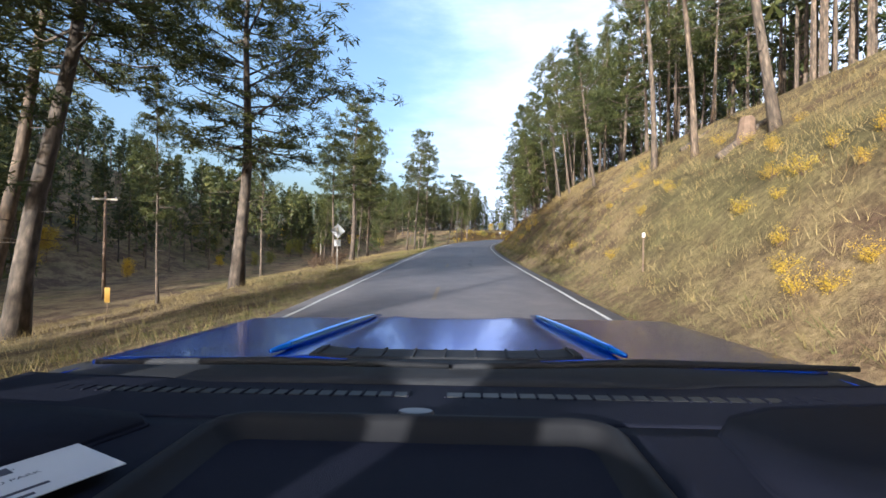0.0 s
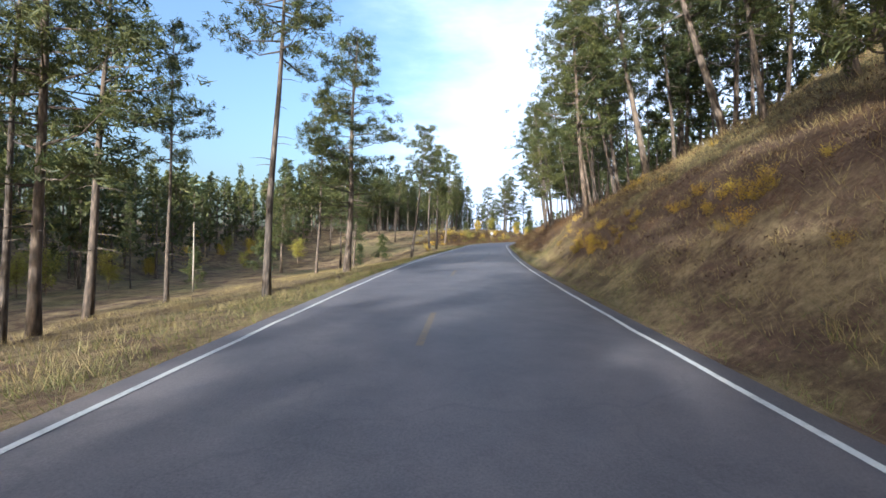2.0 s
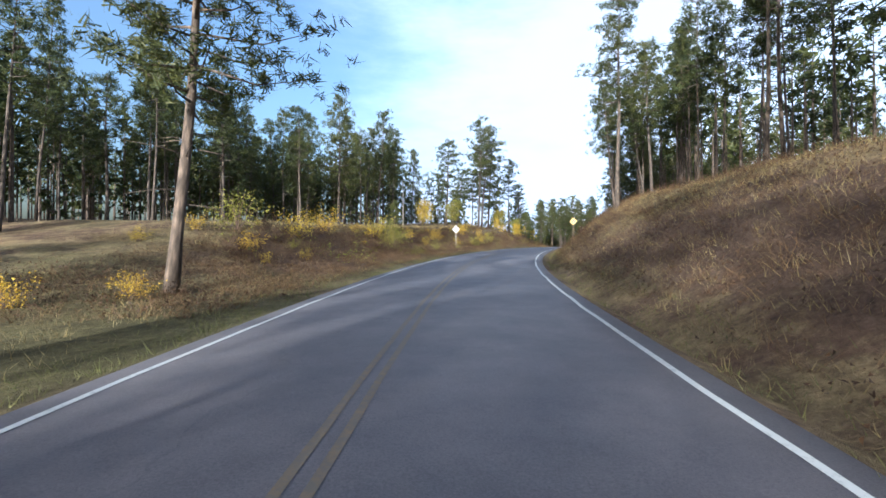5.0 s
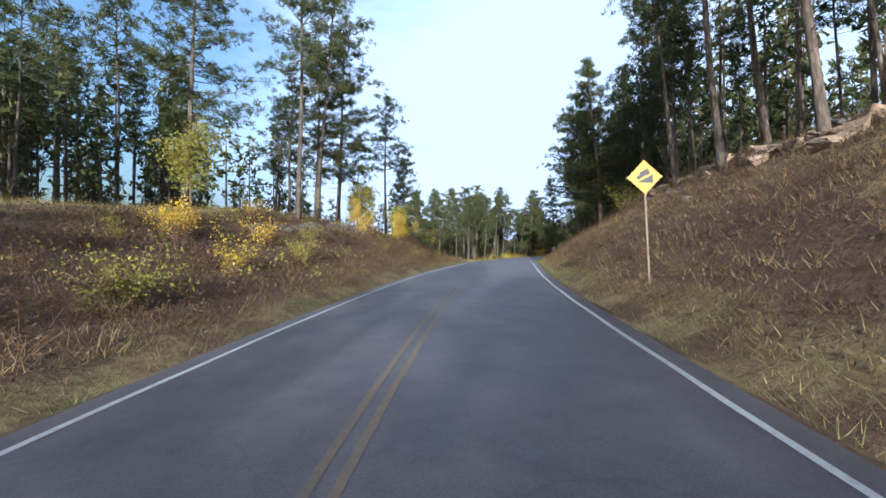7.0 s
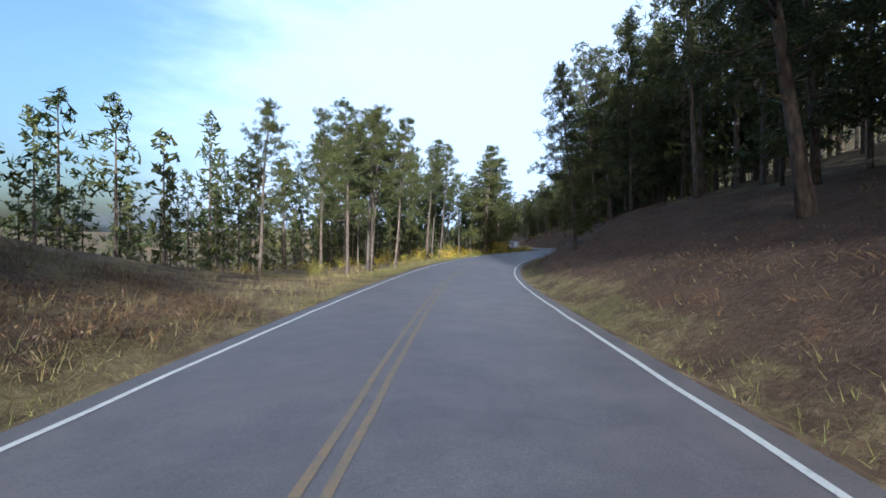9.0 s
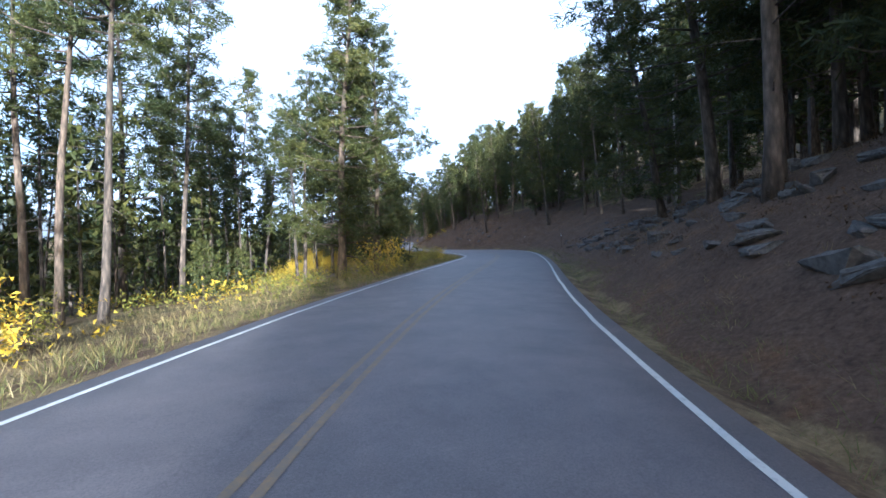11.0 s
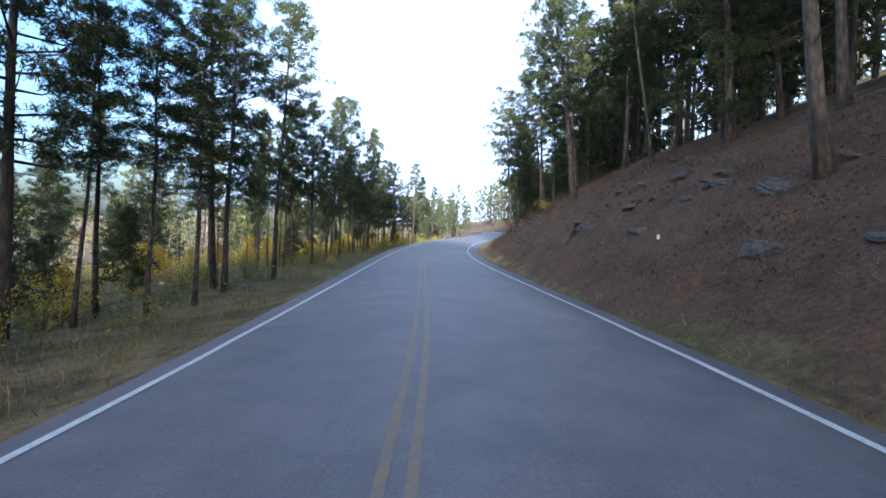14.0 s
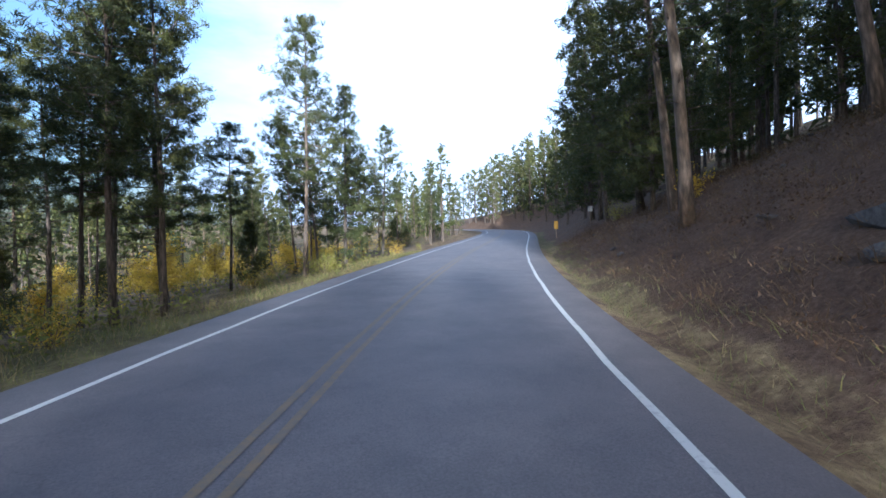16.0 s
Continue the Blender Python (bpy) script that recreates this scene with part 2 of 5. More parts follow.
def ground_mat():
    m, t, p = node_mat("dry_grass_ground")
    big = noise_of(t, 0.07, 5, 0.6)
    mid = noise_of(t, 0.6, 7, 0.7)
    fine = noise_of(t, 6.0, 6, 0.75)
    straw = ramp_of(t, fine, [(0.25, (0.095, 0.066, 0.039)), (0.5, (0.231, 0.168, 0.085)), (0.8, (0.400, 0.305, 0.158))])
    earth = ramp_of(t, fine, [(0.25, (0.049, 0.032, 0.023)), (0.55, (0.121, 0.077, 0.049)), (0.8, (0.194, 0.130, 0.081))])
    green = ramp_of(t, fine, [(0.25, (0.037, 0.044, 0.014)), (0.6, (0.096, 0.104, 0.033)), (0.8, (0.177, 0.162, 0.059))])
    f1 = ramp_of(t, mid, [(0.42, (0, 0, 0)), (0.58, (1, 1, 1))])
    f2 = ramp_of(t, big, [(0.48, (0, 0, 0)), (0.62, (1, 1, 1))])
    c = blend(t, f1, straw, earth)
    half = blend(t, 0.55, c, green)
    grassy = blend(t, f2, c, half)
    # bare stony soil on the cut banks, its border broken up by the small-scale noise
    grain = noise_of(t, 9.0, 7, 0.75)
    patch = noise_of(t, 0.8, 6, 0.65)
    soil = ramp_of(t, grain, [(0.25, (0.046, 0.031, 0.021)), (0.5, (0.120, 0.082, 0.055)), (0.72, (0.190, 0.137, 0.098)), (0.85, (0.270, 0.215, 0.170))])
    tone = ramp_of(t, patch, [(0.3, (0.65, 0.6, 0.6)), (0.55, (1.0, 0.95, 0.92)), (0.75, (1.3, 1.05, 0.75))])
    soil = blend(t, 1.0, soil, tone, "MULTIPLY")
    mask = t.nodes.new("ShaderNodeAttribute")
    mask.attribute_name = "bare"
    total = t.nodes.new("ShaderNodeMath")
    total.operation = "ADD"
    ragged = noise_of(t, 1.6, 8, 0.72)
    t.links.new(mask.outputs["Fac"], total.inputs[0])
    t.links.new(ragged, total.inputs[1])
    share = ramp_of(t, total.outputs[0], [(0.82, (0, 0, 0)), (0.999, (1, 1, 1))])
    t.links.new(blend(t, share, grassy, soil), p.inputs["Base Color"])
    p.inputs["Roughness"].default_value = 0.95
    p.inputs["Specular IOR Level"].default_value = 0.15
    bumped(t, p, fine, 0.9, 0.12)
    return m


def asphalt_mat():
    m, t, p = node_mat("worn_asphalt")
    fine = noise_of(t, 45.0, 5, 0.8)
    mid = noise_of(t, 1.2, 6, 0.65)
    wide = noise_of(t, 0.12, 4, 0.6)
    a = ramp_of(t, fine, [(0.3, (0.085, 0.080, 0.084)), (0.7, (0.185, 0.174, 0.178))])
    b = ramp_of(t, mid, [(0.3, (0.72, 0.72, 0.74)), (0.7, (1.12, 1.08, 1.06))])
    d = ramp_of(t, wide, [(0.35, (0.86, 0.86, 0.9)), (0.65, (1.1, 1.06, 1.03))])
    c = blend(t, 1.0, blend(t, 1.0, a, b, "MULTIPLY"), d, "MULTIPLY")
    v = t.nodes.new("ShaderNodeTexVoronoi")
    v.feature = "DISTANCE_TO_EDGE"
    v.inputs["Scale"].default_value = 0.13
    warp = t.nodes.new("ShaderNodeVectorMath")
    warp.operation = "MULTIPLY_ADD"
    nz = t.nodes.new("ShaderNodeTexNoise")
    nz.inputs["Scale"].default_value = 0.9
    gp = t.nodes.new("ShaderNodeNewGeometry")
    t.links.new(gp.outputs["Position"], nz.inputs["Vector"])
    t.links.new(nz.outputs["Color"], warp.inputs[0])
    warp.inputs[1].default_value = (1.2, 1.2, 1.2)
    t.links.new(gp.outputs["Position"], warp.inputs[2])
    t.links.new(warp.outputs[0], v.inputs["Vector"])
    crack = ramp_of(t, v.outputs["Distance"], [(0.0, (0.2, 0.2, 0.2)), (0.003, (0, 0, 0))])
    t.links.new(blend(t, crack, c, (0.035, 0.035, 0.04)), p.inputs["Base Color"])
    p.inputs["Roughness"].default_value = 0.66
    bumped(t, p, fine, 0.35, 0.006)
    return m


def paint_mat(name, colour, wear=0.5):
    m, t, p = node_mat(name)
    n = noise_of(t, 9.0, 7, 0.75)
    c = ramp_of(t, n, [(wear - 0.12, tuple(0.45 * k + 0.06 for k in colour)), (wear + 0.06, colour)])
    t.links.new(c, p.inputs["Base Color"])
    p.inputs["Roughness"].default_value = 0.7
    return m


def bark_mat(name, dark, mid, light):
    m, t, p = node_mat(name)
    n = noise_of(t, 3.0, 7, 0.7, (3.0, 3.0, 0.6), False)
    v = t.nodes.new("ShaderNodeTexVoronoi")
    v.inputs["Scale"].default_value = 5.0
    mp = t.nodes.new("ShaderNodeMapping")
    mp.inputs["Scale"].default_value = (2.2, 2.2, 0.55)
    t.links.new(t.nodes.new("ShaderNodeTexCoord").outputs["Object"], mp.inputs[0])
    t.links.new(mp.outputs[0], v.inputs["Vector"])
    c = ramp_of(t, n, [(0.3, dark), (0.52, mid), (0.75, light)])
    plates = ramp_of(t, v.outputs["Distance"], [(0.1, (1.1, 1.1, 1.1)), (0.75, (0.5, 0.5, 0.5))])
    c = blend(t, 1.0, c, plates, "MULTIPLY")
    o = t.nodes.new("ShaderNodeObjectInfo")
    tint = ramp_of(t, o.outputs["Random"], [(0.0, (0.72, 0.73, 0.75)), (1.0, (1.1, 1.04, 0.98))])
    t.links.new(blend(t, 1.0, c, tint, "MULTIPLY"), p.inputs["Base Color"])
    p.inputs["Roughness"].default_value = 0.95
    bumped(t, p, n, 0.8, 0.04)
    return m


GROUND, ASPHALT = ground_mat(), asphalt_mat()
WHITE_PAINT = paint_mat("white_road_paint", (0.52, 0.52, 0.50), 0.42)
YELLOW_PAINT = paint_mat("yellow_road_paint", (0.21, 0.15, 0.08), 0.56)
TAR = plain("tar", (0.088, 0.084, 0.086), 0.7, vary=0.3, scale=3)
BARK = bark_mat("pine_bark", (0.048, 0.040, 0.034), (0.138, 0.106, 0.080), (0.255, 0.200, 0.150))
NEEDLES = leafy("pine_needles", (0.022, 0.036, 0.014), (0.056, 0.070, 0.023), (0.118, 0.116, 0.034), 0.3)
GOLD_LEAVES = leafy("gold_leaves", (0.30, 0.18, 0.015), (0.52, 0.36, 0.026), (0.66, 0.50, 0.06), 0.4)
LIME_LEAVES = leafy("lime_leaves", (0.112, 0.120, 0.024), (0.240, 0.224, 0.040), (0.360, 0.320, 0.064), 0.4)
SCRUB = leafy("dry_scrub_stems", (0.050, 0.028, 0.016), (0.130, 0.074, 0.036), (0.240, 0.150, 0.072), 0.25)
RUST_LEAVES = leafy("rust_leaves", (0.030, 0.018, 0.011), (0.068, 0.038, 0.021), (0.115, 0.066, 0.034), 0.25)
STRAW = leafy("dry_grass_blades", (0.177, 0.129, 0.053), (0.290, 0.215, 0.095), (0.390, 0.305, 0.150), 0.3)
GRASS = leafy("green_grass_blades", (0.060, 0.072, 0.021), (0.128, 0.132, 0.038), (0.238, 0.212, 0.076), 0.35)
TWIG = plain("twigs", (0.12, 0.08, 0.055), 0.9, vary=0.3)
PALE_WOOD = plain("pale_dead_wood", (0.29, 0.25, 0.20), 0.85, vary=0.3, scale=4, bump=0.5)
ROCK = plain("grey_rock", (0.095, 0.084, 0.075), 0.95, vary=0.55, scale=3.5, bump=1.0)
TAN_ROCK = plain("tan_rock", (0.25, 0.175, 0.115), 0.95, vary=0.5, scale=3.0, bump=1.0)
STEEL = plain("galvanised_steel", (0.20, 0.18, 0.16), 0.55, 0.5, 0.2)
SIGN_BACK = plain("sign_back_metal", (0.20, 0.205, 0.215), 0.5, 0.3, 0.12)
SIGN_YELLOW = plain("sign_yellow", (0.42, 0.235, 0.003), 0.5, 0.0, 0.05)
SIGN_BLACK = plain("sign_black", (0.015, 0.015, 0.015), 0.5)
POST_WOOD = plain("weathered_post", (0.15, 0.105, 0.07), 0.9, vary=0.25, bump=0.4)


# ---- mesh helpers ----
def mesh_of(name, verts, faces, mats, slots=None, smooth=False):
    me = bpy.data.meshes.new(name)
    me.from_pydata([tuple(v) for v in verts], [], [tuple(f) for f in faces])
    for m in mats:
        me.materials.append(m)
    if slots is not None:
        me.polygons.foreach_set("material_index", np.asarray(slots, np.int32))
    if smooth:
        me.polygons.foreach_set("use_smooth", np.ones(len(me.polygons), bool))
    me.update()
    return me


def tri_mesh(name, pts, mat):
    """A mesh of loose triangles from an array of n x 3 x 3."""
    n = len(pts)
    me = bpy.data.meshes.new(name)
    me.vertices.add(n * 3)
    me.vertices.foreach_set("co", np.asarray(pts, np.float32).ravel())
    me.loops.add(n * 3)
    me.loops.foreach_set("vertex_index", np.arange(n * 3, dtype=np.int32))
    me.polygons.add(n)
    me.polygons.foreach_set("loop_start", np.arange(0, n * 3, 3, dtype=np.int32))
    me.materials.append(mat)
    me.update(calc_edges=True)
    return me


def child(name, me, parent, label=""):
    ob = new(name, me)
    ob.parent = parent
    return tagged(ob, label)


def part(name, bm, material, parent, label="", smooth=False):
    me = bpy.data.meshes.new(name)
    bm.to_mesh(me)
    bm.free()
    me.materials.append(material)
    if smooth:
        me.polygons.foreach_set("use_smooth", np.ones(len(me.polygons), bool))
    return child(name, me, parent, label)


def box_bm(x0, x1, y0, y1, z0, z1, bevel=0.0, bm=None):
    bm = bm or bmesh.new()
    made = bmesh.ops.create_cube(bm, size=1.0)["verts"]
    for v in made:
        v.co = ((x0 + x1) / 2 + v.co.x * (x1 - x0), (y0 + y1) / 2 + v.co.y * (y1 - y0), (z0 + z1) / 2 + v.co.z * (z1 - z0))
    if bevel:
        edges = list({e for v in made for e in v.link_edges})
        bmesh.ops.bevel(bm, geom=edges, offset=bevel, segments=2, affect="EDGES", profile=0.6)
    return bm


def tube_rows(points, radii, sides=7):
    """Verts and faces of a tapered tube along points."""
    pts = [Vector(p) for p in points]
    verts, faces = [], []
    for i, p in enumerate(pts):
        way = (pts[min(i + 1, len(pts) - 1)] - pts[max(i - 1, 0)]).normalized()
        a = way.orthogonal().normalized() if i == 0 else (a - way * a.dot(way)).normalized()
        b = way.cross(a)
        for k in range(sides):
            w = 2 * math.pi * k / sides
            verts.append(p + (a * math.cos(w) + b * math.sin(w)) * radii[i])
    for i in range(len(pts) - 1):
        for k in range(sides):
            q = (k + 1) % sides
            faces.append((i * sides + k, i * sides + q, (i + 1) * sides + q, (i + 1) * sides + k))
    faces.append(tuple(range(sides))[::-1])
    faces.append(tuple(range((len(pts) - 1) * sides, len(pts) * sides)))
    return verts, faces


class Builder:
    """Collects tubes into one mesh."""

    def __init__(self):
        self.verts, self.faces = [], []

    def tube(self, points, radii, sides=7):
        v, f = tube_rows(points, radii, sides)
        n = len(self.verts)
        self.verts += v
        self.faces += [tuple(i + n for i in face) for face in f]


def empty(name, m, label, category, group="", kind=""):
    ob = new(name)
    ob.empty_display_size = 0.2
    ob.matrix_world = m
    return tagged(ob, label, category, group, kind)


# ---- ground: one sheet to the horizon ----
U = np.array([-130, -110, -92, -78, -66, -56, -48, -41, -35, -30, -26, -23, -20.5, -18.5, -16.7, -15, -13.6, -12.4, -11.3, -10.3, -9.4, -8.6, -7.9, -7.2,
              -6.6, -6.0, -5.4, -4.9, -4.4, -3.95, -2.0, 0, 2.0, 3.95, 4.4, 4.9, 5.4, 6.0, 6.6, 7.2, 7.9, 8.6, 9.4, 10.3, 11.3, 12.4, 13.6, 15, 16.7, 18.5,
              20.5, 23, 26, 30, 35, 41, 48, 56, 66, 78, 92, 110, 130])


def build_ground():
    ss, uu = np.meshgrid(S, U, indexing="ij")
    x, y, z = spot(ss, uu)
    n, k = ss.shape
    verts = np.stack([x, y, z], -1).reshape(-1, 3)
    idx = np.arange(n * k).reshape(n, k)
    faces = np.stack([idx[:-1, :-1], idx[:-1, 1:], idx[1:, 1:], idx[1:, :-1]], -1).reshape(-1, 4).tolist()
    full = np.concatenate([idx[0, :-1], idx[:-1, -1], idx[-1, ::-1][:-1], idx[::-1, 0][:-1]])
    mid = verts[full].mean(0)
    verts = verts.tolist()
    prev = full.tolist()
    edge = np.array([verts[i] for i in full])
    for scale, lift in ((1.35, 4), (1.9, 14), (3.0, 26), (6.0, 40), (14.0, 50)):
        ring = []
        for p in edge:
            q = mid + (p - mid) * scale
            hill = lift * (0.6 + 0.4 * math.sin(q[0] * 0.006 + 1.0) * math.cos(q[1] * 0.005))
            verts.append((q[0], q[1], mid[2] + (p[2] - mid[2]) * 0.8 + hill))
            ring.append(len(verts) - 1)
        for i in range(len(prev)):
            j = (i + 1) % len(prev)
            faces.append((prev[j], prev[i], ring[i], ring[j]))
        prev = ring
    def band(v, lo, hi, soft):
        return np.clip((v - lo) / soft + 0.5, 0, 1) * np.clip((hi - v) / soft + 0.5, 0, 1)
    wave = 3.0 * np.sin(ss * 0.23) + 2.0 * np.sin(ss * 0.71 + uu)
    bare = np.maximum.reduce([band(ss, 232 + wave, 900, 8) * band(uu, 5.6 + 0.15 * wave, 19 + wave, 1.6), band(ss, 198 + wave, 900, 8) * band(uu, 8.5, 15 + 0.6 * wave, 1.6),
                              band(ss, 268 + wave, 900, 8) * band(uu, 4.7 + 0.1 * wave, 7.0, 0.8), 0.75 * band(ss, 90 + wave, 245, 8) * band(uu, 5.4, 9.4 + 0.5 * wave, 1.6), 0.8 * band(ss, 30 + 2 * wave, 100, 12) * band(uu, 5.9 + 0.2 * wave, 9.6 + 0.5 * wave, 1.6), band(ss, 150 + wave, 242 + wave, 8) * band(uu, -13.2, -5.3, 1.4)])
    me = mesh_of("ground", verts, faces, [GROUND], smooth=True)
    values = np.zeros(len(verts), np.float32)
    values[:bare.size] = bare.ravel() * 0.75
    me.attributes.new("bare", "FLOAT", "POINT").data.foreach_set("value", values)
    tagged(new("ground", me), "dry autumn grassland and forest floor with earth patches", "ground", kind="structure")


build_ground()


# ---- road ----
def ribbon(s0, s1, offsets, lift, step=1.5, wobble=0.0, edge=0):
    """Verts and faces of a strip along the road between the offsets; edge: -1 or 1, offsets from the painted edge on that side."""
    s = np.linspace(s0, s1, max(2, int((s1 - s0) / step) + 1))
    h = np.interp(s, S, head_s)
    verts, k = [], len(offsets)
    for u in offsets:
        uu = u + edge * half_width(s) + wobble * np.sin(s * 1.7 + u) * np.sin(s * 0.43)
        crown = 0.06 * (1 - (np.abs(uu) / 3.7) ** 2)
        verts.append(np.stack([np.interp(s, S, line[:, 0]) + uu * np.cos(h), np.interp(s, S, line[:, 1]) + uu * np.sin(h),
                               np.interp(s, S, rise_s) + lift + crown + tilt(s, uu)], -1))
    verts = np.stack(verts, 1)
    n = len(s)
    idx = np.arange(n * k).reshape(n, k)
    faces = np.stack([idx[:-1, :-1], idx[:-1, 1:], idx[1:, 1:], idx[1:, :-1]], -1).reshape(-1, 4)
    return verts.reshape(-1, 3), faces.tolist()


def build_road():
    v, f = ribbon(-128, 558, (-3.9, -3.8, -2.8, -1.4, 0, 1.4, 2.8, 3.8, 3.9), 0.0)
    v = v.reshape(-1, 9, 3)
    v[:, 0, 2] -= 0.12
    v[:, 8, 2] -= 0.12
    road = tagged(new("road", mesh_of("road", v.reshape(-1, 3), f, [ASPHALT], smooth=True)), "worn two-lane asphalt road with cracks", "road", kind="structure")
    for side in (-1, 1):
        v, f = ribbon(-126, 556, (-0.05, 0.05), 0.006, wobble=0.02, edge=side)
        child("edge_line", mesh_of("edge_line", v, f, [WHITE_PAINT]), road, "white painted edge line")
    s = -120.0
    while s < 130:
        v, f = ribbon(s, s + 3.0, (-0.46, -0.34), 0.006, 0.75)
        child("centre_dash", mesh_of("centre_dash", v, f, [YELLOW_PAINT]), road, "worn yellow dash")
        s += 12.0
    for u in (-0.5, -0.28):
        v, f = ribbon(128, 556, (u - 0.045, u + 0.045), 0.006, wobble=0.01)
        child("centre_line", mesh_of("centre_line", v, f, [YELLOW_PAINT]), road, "worn double yellow line")
    for s, u, a, b in ((24.5, 0.9, 0.16, 3.0), (28.5, 1.0, 0.14, 2.2), (44, 1.3, 0.12, 8), (94, 1.2, 0.12, 9), (168, -1.6, 0.05, 9)):
        v, f = ribbon(s, s + b, (u - a / 2, u + a / 2), 0.004, 0.5, wobble=0.07)
        child("tar_patch", mesh_of("tar_patch", v, f, [TAR]), road, "dark tar repair strip")


build_road()


# ---- trees ----
def needle_tufts(rng, centres, size, blades, slim=(0.042, 0.088)):
    """Loose triangles: a burst of needle blades round each centre."""
    n = len(centres)
    d = rng.normal(size=(n, blades, 3))
    d[..., 2] = d[..., 2] * 0.75 + 0.35
    d /= np.linalg.norm(d, axis=-1, keepdims=True)
    side = np.cross(d, rng.normal(size=(n, blades, 3)))
    side /= np.linalg.norm(side, axis=-1, keepdims=True) + 1e-9
    ln = size * rng.uniform(0.6, 1.15, (n, blades, 1))
    c = np.asarray(centres)[:, None, :] + rng.normal(size=(n, blades, 3)) * size * 0.22
    w = ln * rng.uniform(*slim, (n, blades, 1))
    a, b = c - d * ln * 0.35 + side * w, c - d * ln * 0.35 - side * w
    tip = c + d * ln * 0.65
    return np.stack([a, b, tip], 2).reshape(-1, 3, 3)


def pine_parts(seed, height, crown_from, spread, branches, fine, girth=0.2, full=0.5):
    """Trunk and crown meshes of a pine; full: how rounded (0) or conical (1) its crown is; fine: many small tufts, for trees beside the road."""
    rng = np.random.default_rng(seed)
    b = Builder()
    bend = rng.normal(size=2) * 0.012 * height
    def axis(z):
        k = z / height
        return np.array((bend[0] * k * k + 0.05 * math.sin(z * 0.6 + seed), bend[1] * k * k + 0.05 * math.cos(z * 0.5 + seed), z))
    levels = np.linspace(-0.4, height, 9)
    radii = [girth * (1.35 if z < 0.1 else 1.0) * (1 - 0.86 * max(z, 0) / height) for z in levels]
    b.tube([axis(z) for z in levels], radii, 8 if fine else 6)
    centres = []
    z0 = height * crown_from
    for i in range(branches):
        k = (i + rng.uniform(0, 1)) / branches
        z = z0 + (height - z0) * k * 0.98
        shape = (1 - k) ** (0.55 + 0.5 * full) * (0.55 + 0.45 * min(1, k * 5)) + 0.12
        ln = spread * shape * rng.uniform(0.5, 1.25)
        w = i * 2.39996 + rng.normal() * 0.6
        lift = rng.uniform(-0.2, 0.25) + 0.55 * k
        start = axis(z)
        d = np.array((math.cos(w), math.sin(w), lift))
        mid = start + d * ln * 0.55 + np.array((0, 0, -0.05 * ln))
        end = start + d * ln + np.array((0, 0, 0.12 * ln))
        b.tube([start, mid, end], [0.05 * girth / 0.2 * (1 - 0.6 * k) + 0.012, 0.025, 0.008], 3)
        # pads of needles: round the tip, and on side twigs along the outer part of the limb
        pads = [(end, 1.0)]
        for q in range(max(1, int(round(ln / 0.75)))):
            f = rng.uniform(0.4, 0.95)
            reach = rng.choice((-1, 1)) * ln * rng.uniform(0.12, 0.34) * (1.25 - f)
            pads.append((start + (end - start) * f + np.array((-d[1], d[0], 0.15)) * reach, rng.uniform(0.6, 1.0)))
        for c, size in pads:
            wide = size * (0.17 + 0.10 * ln)
            for q in range(5 if fine else 3):
                centres.append(c + rng.normal(size=3) * np.array((wide, wide, 0.42 * wide)))
    for i in range(10):
        z = rng.uniform(0.15, max(0.2, crown_from)) * height
        w = rng.uniform(0, 6.28)
        ln = rng.uniform(0.3, 1.5)
        st = axis(z)
        e = st + np.array((math.cos(w), math.sin(w), rng.uniform(-0.3, 0.15))) * ln
        b.tube([st, (st + e) / 2 + np.array((0, 0, 0.05)), e], [0.022, 0.014, 0.005], 3)
    trunk = mesh_of("trunk", b.verts, b.faces, [BARK], smooth=True)
    tris = needle_tufts(rng, np.array(centres), 0.37, 17, (0.036, 0.074)) if fine else needle_tufts(rng, np.array(centres), 0.50, 10, (0.05, 0.10))
    return trunk, tri_mesh("crown", tris, NEEDLES)


PINE_KINDS = {}


def pine_kind(kind):
    """Master meshes: tall bare-stemmed, full, slender, young, dark cone."""
    if kind not in PINE_KINDS:
        group, v, fine = kind
        if group == "tall":
            m = pine_parts(100 + v, 17.0, 0.45 + 0.04 * v, 2.7, 44, fine, 0.165, 0.2)
        elif group == "full":
            m = pine_parts(200 + v, 15.0, 0.24 + 0.04 * v, 2.8, 58, fine, 0.165, 0.4)
        elif group == "slender":
            m = pine_parts(300 + v, 16.0, 0.36 + 0.05 * v, 1.7, 46, fine, 0.105, 0.35)
        elif group == "cone":
            m = pine_parts(400 + v, 13.0, 0.08, 2.6, 74, fine, 0.16, 1.0)
        else:
            m = pine_parts(500 + v, 4.5, 0.12, 1.2, 26, fine, 0.05, 0.9)
        PINE_KINDS[kind] = m
    return PINE_KINDS[kind]


PINE_LABEL = {"tall": "tall ponderosa pine with bare reddish trunk and open crown", "full": "broad ponderosa pine with full green crown",
              "slender": "slender pine with thin straight trunk and small crown", "cone": "dense dark conical pine with low branches",
              "young": "young bushy pine on the forest floor"}
BASE_HEIGHT = {"tall": 17.0, "full": 15.0, "slender": 16.0, "cone": 13.0, "young": 4.5}
tree_rng = random.Random(11)
TAKEN = []


